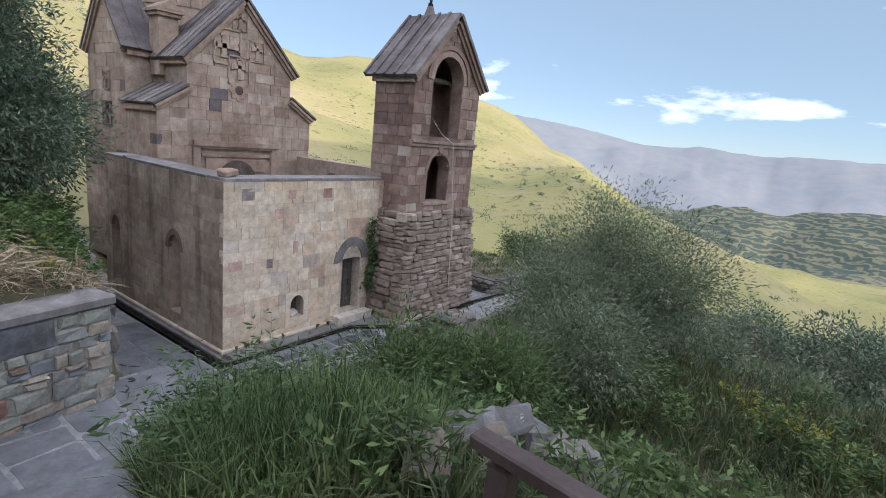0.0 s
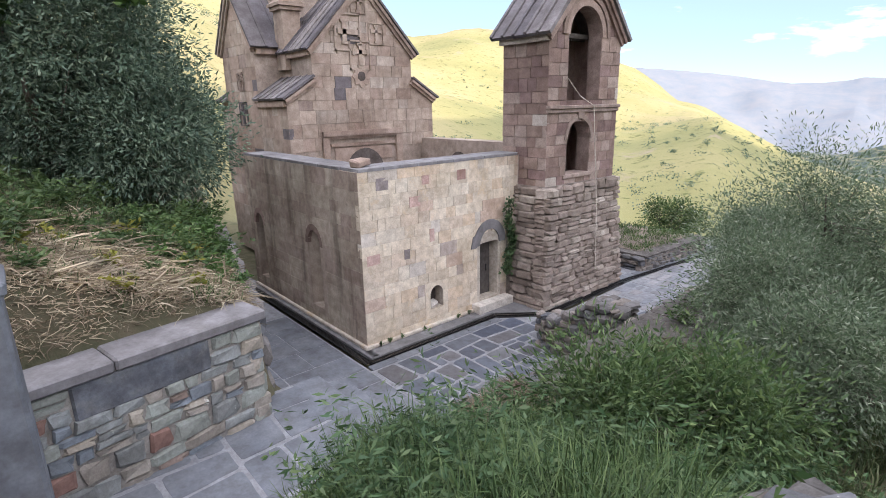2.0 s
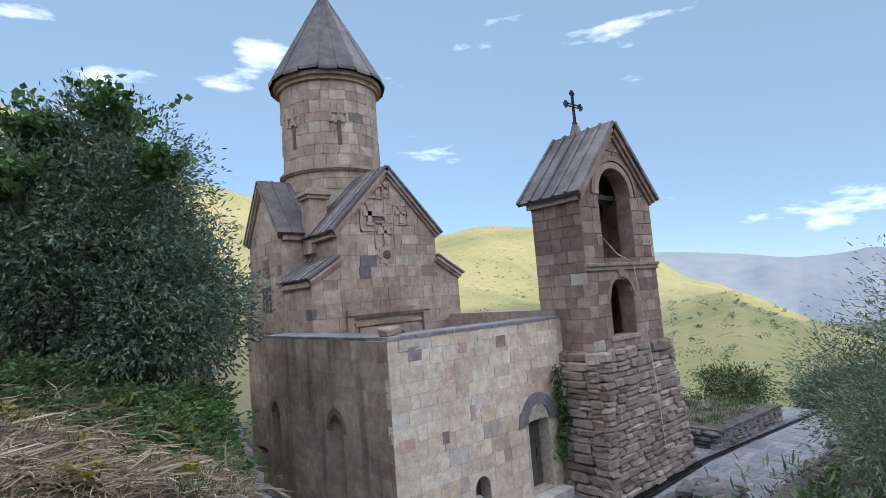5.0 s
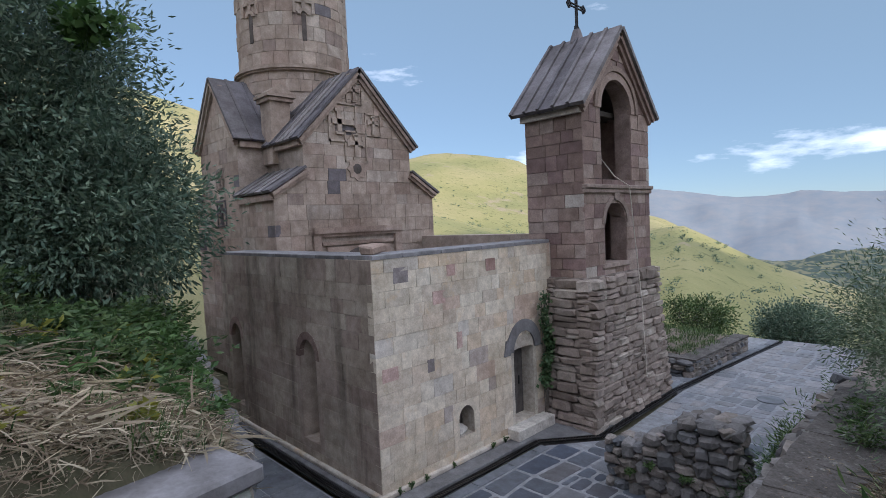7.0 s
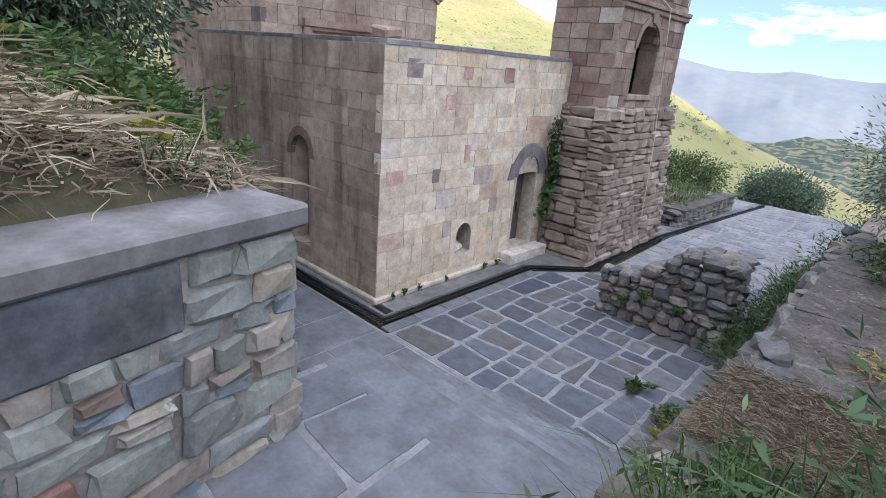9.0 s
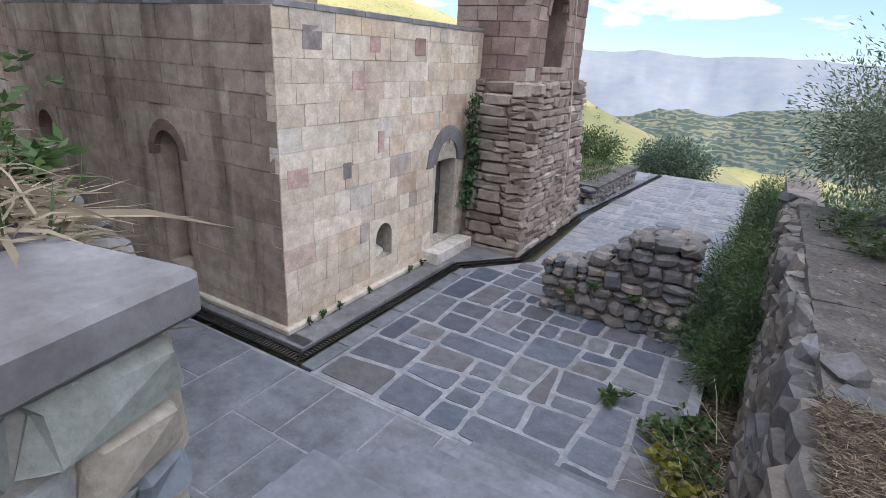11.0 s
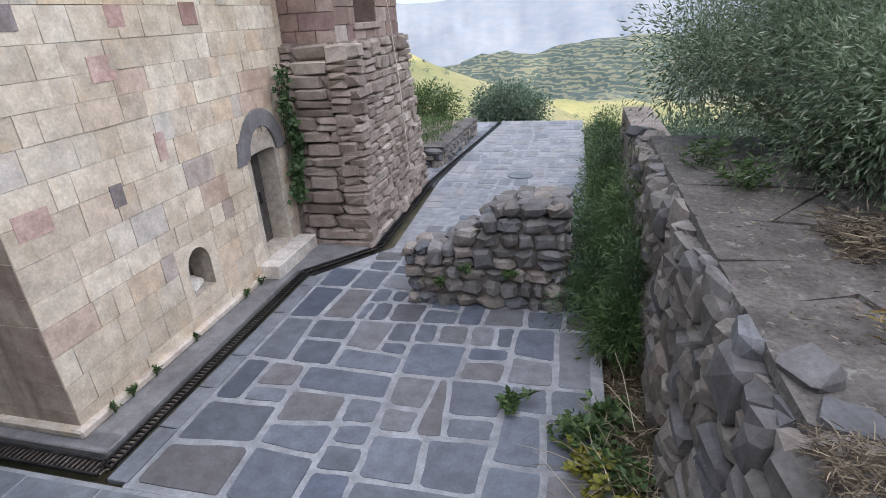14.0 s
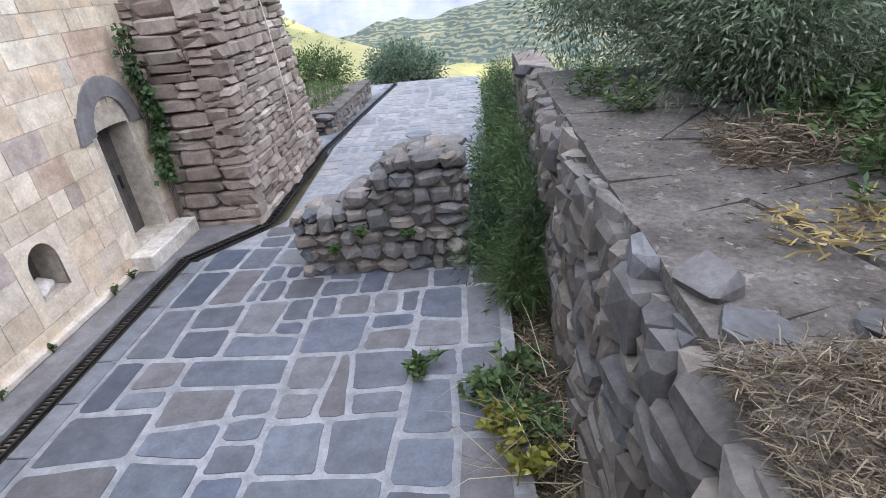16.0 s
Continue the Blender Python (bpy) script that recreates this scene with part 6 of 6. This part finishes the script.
litter("dead_leaves", BROWNSTRAW, (-5.5, -4.9, 6.1, 9.2), 1500, 0.14, 0.016, 258, "brown dead leaves and twigs on bare soil", 0.06, None, 0.2)
litter("dry_stalks", STRAW, (-5.45, -5.0, 6.2, 7.4), 200, 0.75, 0.009, 252, "dry bent stalks by the retaining wall", 0.35, None, 0.5)
r3 = np.random.default_rng(260)
foot = [(FX + 0.1, SY + u, 0.1, s) for u, s in ((0.3, 0.14), (0.55, 0.2), (0.9, 0.16), (1.6, 0.12), (2.7, 0.2), (3.1, 0.16))]
herb("weed", "small tuft growing at the wall foot", foot, LEAF_GREEN, 500, 0.6, (0.04, 0.018), 261, "weed", "tufts at the wall foot")
# ivy in the corner of the tower
ivy = thing("ivy", "green ivy climbing the corner between narthex and tower", "ivy")
n = 620
z = 0.9 + 2.1 * r3.beta(1.3, 1.6, n)
p = np.stack([-10.18 + r3.random(n) * 0.16, 11.02 + r3.normal(size=n) * 0.07 + 0.09 * np.sin(z * 4.3), z], -1)
leaves("leaves", LEAF_DEEP, p, np.stack([np.abs(r3.normal(size=n)), -np.abs(r3.normal(size=n)) * 0.7, r3.normal(size=n) * 0.5 - 0.4], -1), 0.1 * r3.uniform(0.6, 1.2, n), 0.09, ivy, rng=r3)
for s in range(4):
    bm = bmesh.new()
    limb(bm, (-10.18, 11.0 + s * 0.04, 0.1), (-10.16, 10.95 + s * 0.06, 2.8), 0.012, 0.006, 4)
    part("stalk", bm, BARK, ivy)
# far bush at the end of the court, bed grass
woody("bush", "dark round bush at the far end of the court", "bush", (-7.9, 24.2, -0.7), [((-8.2, 24.2, 0.1), (1.5, 1.2, 0.95), 1.0)], LEAF_DARK, 420, 32, 0.17, (0.11, 0.05), 271, 6, 0.05)
woody("bush", "green shrub beyond the planted bed", "bush", (-11.2, 22.6, -0.4), [((-11.2, 22.6, 0.5), (1.5, 0.9, 0.8), 1.0)], LEAF_GREEN, 220, 30, 0.16, (0.11, 0.04), 272, 5, 0.04)
blades("bed_grass", LEAF_GREEN, (-12.6, -9.1, 16.7, 20.2), 5200, 0.24, 0.012, 281, "lush grass in the planted bed", floor=0.5)
blades("court_edge_grass", LEAF_GREEN, (-5.6, -4.9, 10.5, 22), 3600, 0.36, 0.01, 282, "grass along the edge of the court", where=lambda x, y: x > -5.36 + 0.12 * np.sin(y * 3.1) * np.sin(y * 1.3))
# dry plants on the cement cap
litter("dry_heap", BROWNSTRAW, (-4.82, -3.7, 4.2, 5.25), 13000, 0.09, 0.0045, 291, "heap of dry brown stalks on the wall", 0.14, None, 0.35, floor=1.95)
litter("dry_branch", DRYLEAF, (-4.2, -3.3, 5.85, 6.3), 300, 0.12, 0.014, 292, "dry yellow leafy branches on the cement cap", 0.12, None, 0.3, floor=1.97)
litter("dry_branch", BROWNSTRAW, (-4.0, -3.0, 6.9, 7.6), 1400, 0.16, 0.01, 293, "withered brown branches on the cement cap", 0.2, None, 0.4, floor=1.97)
litter("cap_debris", BROWNSTRAW, (-4.6, -3.0, 4.4, 9.5), 1000, 0.045, 0.008, 296, "dry leaf litter and twigs over the cement cap", 0.03, None, 0.2, floor=1.985)
herb("weed", "green weed creeping over the cement cap", [(-2.9, 5.6, 1.95, 1.2), (-2.8, 6.2, 1.95, 1.3), (-3.0, 6.9, 1.95, 1.2), (-3.1, 5.1, 1.95, 1.0), (-2.7, 7.4, 1.95, 1.3), (-3.4, 6.2, 1.95, 0.8), (-3.2, 6.8, 1.95, 0.9), (-3.3, 5.5, 1.95, 0.8), (-3.2, 7.5, 1.95, 0.9), (-3.6, 4.9, 1.95, 0.7), (-4.2, 8.6, 1.95, 0.8), (-4.4, 9.4, 1.95, 0.8)], LEAF_GREEN, 380, 0.5, (0.085, 0.022), 295, "weed", "weeds on the cement cap")
herb("weed", "green weed rooted in the rubble wall", [(-7.0, 9.36, 0.55, 0.4), (-6.5, 9.36, 0.5, 0.4), (-7.35, 9.36, 0.35, 0.3)], LEAF_GREEN, 420, 0.4, (0.06, 0.02), 297, "weed", "weeds in the rubble wall")
herb("weed", "low dark weed beside the landing", [(x, y, gz(x, y), s) for x, y, s in ((-4.4, 3.3, 0.7), (-4.0, 3.6, 0.8), (-3.6, 3.3, 0.8), (-4.3, 4.0, 0.6), (-3.6, 4.2, 0.8), (-3.3, 3.8, 0.9), (-4.6, 2.9, 0.6))], LEAF_GREEN, 380, 0.45, (0.08, 0.022), 299, "weed", "weeds beside the landing")
blades("terrace_grass", LEAF_GREEN, (-10.4, -6.9, -0.6, 3.2), 8500, 0.26, 0.011, 112, "thin green grass growing through the straw", where=straw_zone)
herb("weed", "fresh green weed along the terrace rim", [(x, float(left_edge(np.array(x))) - d, gz(x, float(left_edge(np.array(x))) - d), s) for x, d, s in ((-7.6, 0.35, 0.55), (-8.0, 0.5, 0.7), (-8.5, 0.4, 0.8), (-9.0, 0.5, 0.9), (-9.5, 0.45, 0.9), (-10.0, 0.6, 1.0), (-10.6, 0.5, 1.0), (-11.2, 0.6, 1.1), (-8.3, 1.3, 0.6), (-8.9, 1.5, 0.7), (-9.6, 1.4, 0.8), (-10.2, 1.6, 0.9))], LEAF_VINE, 300, 0.5, (0.09, 0.035), 320, "weed", "weeds on the terrace rim")
# scattered shrubs of the far slopes
r4 = np.random.default_rng(301)
n = 1100
rad, ang = r4.uniform(60, 330, n), np.radians(r4.uniform(-30, 75, n))
x, y = -np.sin(ang) * rad, np.cos(ang) * rad
z = far_z(x, y)
P = (np.stack([x, y, z + 0.3], -1)[:, None] + r4.normal(size=(n, 40, 3)) * np.array([0.8, 0.8, 0.45]) * r4.uniform(0.3, 1.0, (n, 1, 1))).reshape(-1, 3)
ob = leaves("hill_shrubs", LEAF_DARK, P, r4.normal(size=P.shape), 0.3, 0.22, rng=r4)
tagged(ob, "small dark shrubs dotted over the sunlit slopes", "shrubs", kind="stuff")


# ---- masonry pieces ----
SIDE_ARCH = surface("pinkish arch stone", [(0.3, (0.30, 0.20, 0.175)), (0.7, (0.40, 0.30, 0.26))], scale=1.6, grain=30, stain=0.6, stain_scale=1.5, bump=0.5)
FACE = block_meshes(ASHLAR, 8, 11, 0.004, 0.03)


def opening(heights, a0, a1, low, high):
    """Whole courses left free round an arched opening, and the heights where they begin and end."""
    marks = [sum(heights[:i]) for i in range(len(heights) + 1)]
    lo, hi = max(m for m in marks if m <= low), min(m for m in marks if m >= high)
    return (lambda a, b: (a0, a1) if a >= lo - 0.001 and b <= hi + 0.001 else None), lo, hi


def surround(axes, a0, a1, lo, hi, left, right, base, spring, rise, mat, label):
    bm = bmesh.new()
    arch_panel(bm, axes @ Matrix.Translation((0, 0, 0.003)), a0 + 0.004, a1 - 0.004, lo + 0.004, hi - 0.004, left, right, base, spring, rise, 0.026)
    part("arch_surround", bm, mat, narthex, label)


niche_hole, lo, hi = opening(courses(TOP, 0.24, 0.36, 21), 1.72, 2.46, 0.5, 1.09)
surround(front, 1.72, 2.46, lo, hi, 1.88, 2.30, 0.5, 0.85, 0.24, ASHLAR, "pale block cut to a small arch")
front_holes = [niche_hole, hole(3.5, 4.39, 0.26, 1.84, 0.45)]
ashlar(narthex, FACE, front, 5.02, courses(TOP, 0.24, 0.36, 21), (0.2, 0.56), front_holes, seed=5, gap=0.003)
for mat, spots in ((ROSE, ((1.49, 3.27, 0.32, 0.25), (1.98, 2.39, 0.15, 0.33), (0.29, 2.11, 0.36, 0.24), (1.82, 3.74, 0.24, 0.22), (2.95, 3.75, 0.3, 0.26))), (SMOKED, ((0.61, 3.77, 0.34, 0.28), (1.22, 2.06, 0.17, 0.24)))):
    odd = block_meshes(mat, 2, 19, 0.02, 0.04)
    for u, v, w, h in spots:
        piece("block", odd[int(u * 10) % 2], narthex, front @ Matrix.Translation((u - w / 2, v - h / 2, 0.009)) @ Matrix.Diagonal((w, h, 0.16, 1)))
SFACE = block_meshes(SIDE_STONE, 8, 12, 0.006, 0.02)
side_holes = []
for a, b, top_z in ((0.45, 1.0, 2.1), (3.8, 4.42, 2.1)):
    arch_hole, lo, hi = opening(courses(TOP, 0.26, 0.36, 21), a - 0.16, b + 0.16, 0.45, top_z + 0.38)
    side_holes.append(arch_hole)
    surround(side, a - 0.16, b + 0.16, lo, hi, a, b, 0.45, top_z, 0.38, SIDE_STONE, "weathered, shade-toned stone round the blind arch")
    bm = bmesh.new()
    arch_band(bm, side, (a + b) / 2, top_z, (b - a) / 2, (b - a) / 2 + 0.13, 0.1, 0.012, 9, 1.2)
    part("arch_head", bm, SIDE_ARCH, narthex, "reddish stone arch head")
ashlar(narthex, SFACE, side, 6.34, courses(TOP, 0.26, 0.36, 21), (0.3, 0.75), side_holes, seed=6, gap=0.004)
CFACE = block_meshes(CHURCH_STONE, 8, 13, 0.006, 0.015)


def west_top(v):
    if v < 5.55:
        return 0.0, 5.8
    if v < 6.2:
        k = (v - 5.5) / 0.72 * 0.95
        return k, 5.8 - k
    if v < 7.2:
        return 0.95, 4.85
    k = 1.95 * (9.25 - v) / 2.1
    return 2.9 - k, 2.9 + k


ashlar(church, CFACE, frame_of((WX, SWY, 4.0), (0, 1, 0), (1, 0, 0)), 5.8, courses(5.2, 0.3, 0.44, 23), (0.35, 0.75), [lambda a, b: (1.1, 4.3) if b < 0.62 else None], lambda v: west_top(v + 4.0), seed=8, gap=0.003)


def south_top(v):
    if v < 5.6:
        return 0.0, 5.72
    if v < 7.45:
        return 0.65, 3.55
    k = 1.45 * (9.3 - v) / 1.9
    return 2.1 - k, 2.1 + k


ashlar(church, CFACE, frame_of((-22.3, SWY, 1.4), (1, 0, 0), (0, -1, 0)), 5.7, courses(7.8, 0.3, 0.44, 24), (0.4, 0.85), (), lambda v: south_top(v + 1.4), seed=9, gap=0.003)
rng = random.Random(14)
z = 9.0
for h in courses(4.06, 0.34, 0.46, 25):
    a = radians(-110) + rng.uniform(0, 0.2)
    while a < radians(45):
        w = rng.uniform(0.16, 0.34)
        m = frame_of((CX + 1.86 * math.cos(a + w / 2), CY + 1.86 * math.sin(a + w / 2), z), (-math.sin(a + w / 2), math.cos(a + w / 2), 0), (math.cos(a + w / 2), math.sin(a + w / 2), 0))
        piece("block", rng.choice(CFACE), church, m @ Matrix.Translation((-w * 0.93, 0.004, 0.004)) @ Matrix.Diagonal((w * 1.86 - 0.004, h - 0.004, 0.1, 1)))
        a += w
    z += h
TFACE = block_meshes(TOWER_STONE, 8, 15, 0.01, 0.025)
ashlar(tower, TFACE, tf @ Matrix.Translation((0, 3.2, 0)), TW, courses(3.9, 0.24, 0.34, 26), (0.28, 0.6), [hole(0.85, 1.88, 0.22, 1.25, 0.5), hole(0.78, 2.2, 2.15, 3.85, 0.72)], seed=10, depth=0.1)
ashlar(tower, TFACE, tf @ Matrix.Translation((0, 7.1, 0)), TW, courses(1.6, 0.24, 0.3, 27), (0.28, 0.5), [hole(0.47, 2.51, -1, -0.05, 1.04)], lambda v: (TW / 2 * v / 1.75, TW - TW / 2 * v / 1.75), seed=12, depth=0.1)
ashlar(tower, TFACE, tl @ Matrix.Translation((0, 3.2, 0)), 1.52, courses(3.7, 0.24, 0.36, 28), (0.28, 0.6), seed=11, depth=0.1)
RBL = rough_meshes(RUBBLE, 10, 16, 0.16, 0.07)
rubble(tower, RBL, frame_of((-9.0, 11.1, -0.05), (0, 1, 0), (1, 0, 0)), 3.86, 3.32, (0.13, 0.26), (0.24, 0.62), 0.34, 17, batter=0.07, narrow=0.05, proud=0.07)
rubble(tower, RBL, frame_of((-10.7, 11.12, -0.05), (1, 0, 0), (0, -1, 0)), 1.75, 3.32, (0.15, 0.26), (0.3, 0.75), 0.34, 18, batter=0.075, proud=0.06)

# pavers, nearest first
pave(court, (-9.36, -5.42, 6.02, 13.2), 0.0, 51, keep=lambda x, y: x > -9.3 + max(0, y - 10) * 0.62 and x > -8.7 * (y > 11.2) - 99 * (y <= 11.2))
pave(landing, (-6.9, -5.0, 0.5, 3.3), 1.795, 52, (0.2, 0.6), (0.02, 0.07), mat=SLAB)
pave(alley, (-13.5, -7.0, 2.8, 5.95), -0.004, 53, (0.5, 1.1), (0.008, 0.014), tilt=0.02, wear=0.003, chip=0.015, uneven=0.003, mat=SLAB)
pave(rwall, (-4.78, -2.9, 4.0, 10.8), 1.975, 55, (0.3, 1.0), (0.003, 0.014), tilt=0.4, thick=0.06, wear=0.012, chip=0.04, uneven=0.03, mat=CAP, name="cement_slab")
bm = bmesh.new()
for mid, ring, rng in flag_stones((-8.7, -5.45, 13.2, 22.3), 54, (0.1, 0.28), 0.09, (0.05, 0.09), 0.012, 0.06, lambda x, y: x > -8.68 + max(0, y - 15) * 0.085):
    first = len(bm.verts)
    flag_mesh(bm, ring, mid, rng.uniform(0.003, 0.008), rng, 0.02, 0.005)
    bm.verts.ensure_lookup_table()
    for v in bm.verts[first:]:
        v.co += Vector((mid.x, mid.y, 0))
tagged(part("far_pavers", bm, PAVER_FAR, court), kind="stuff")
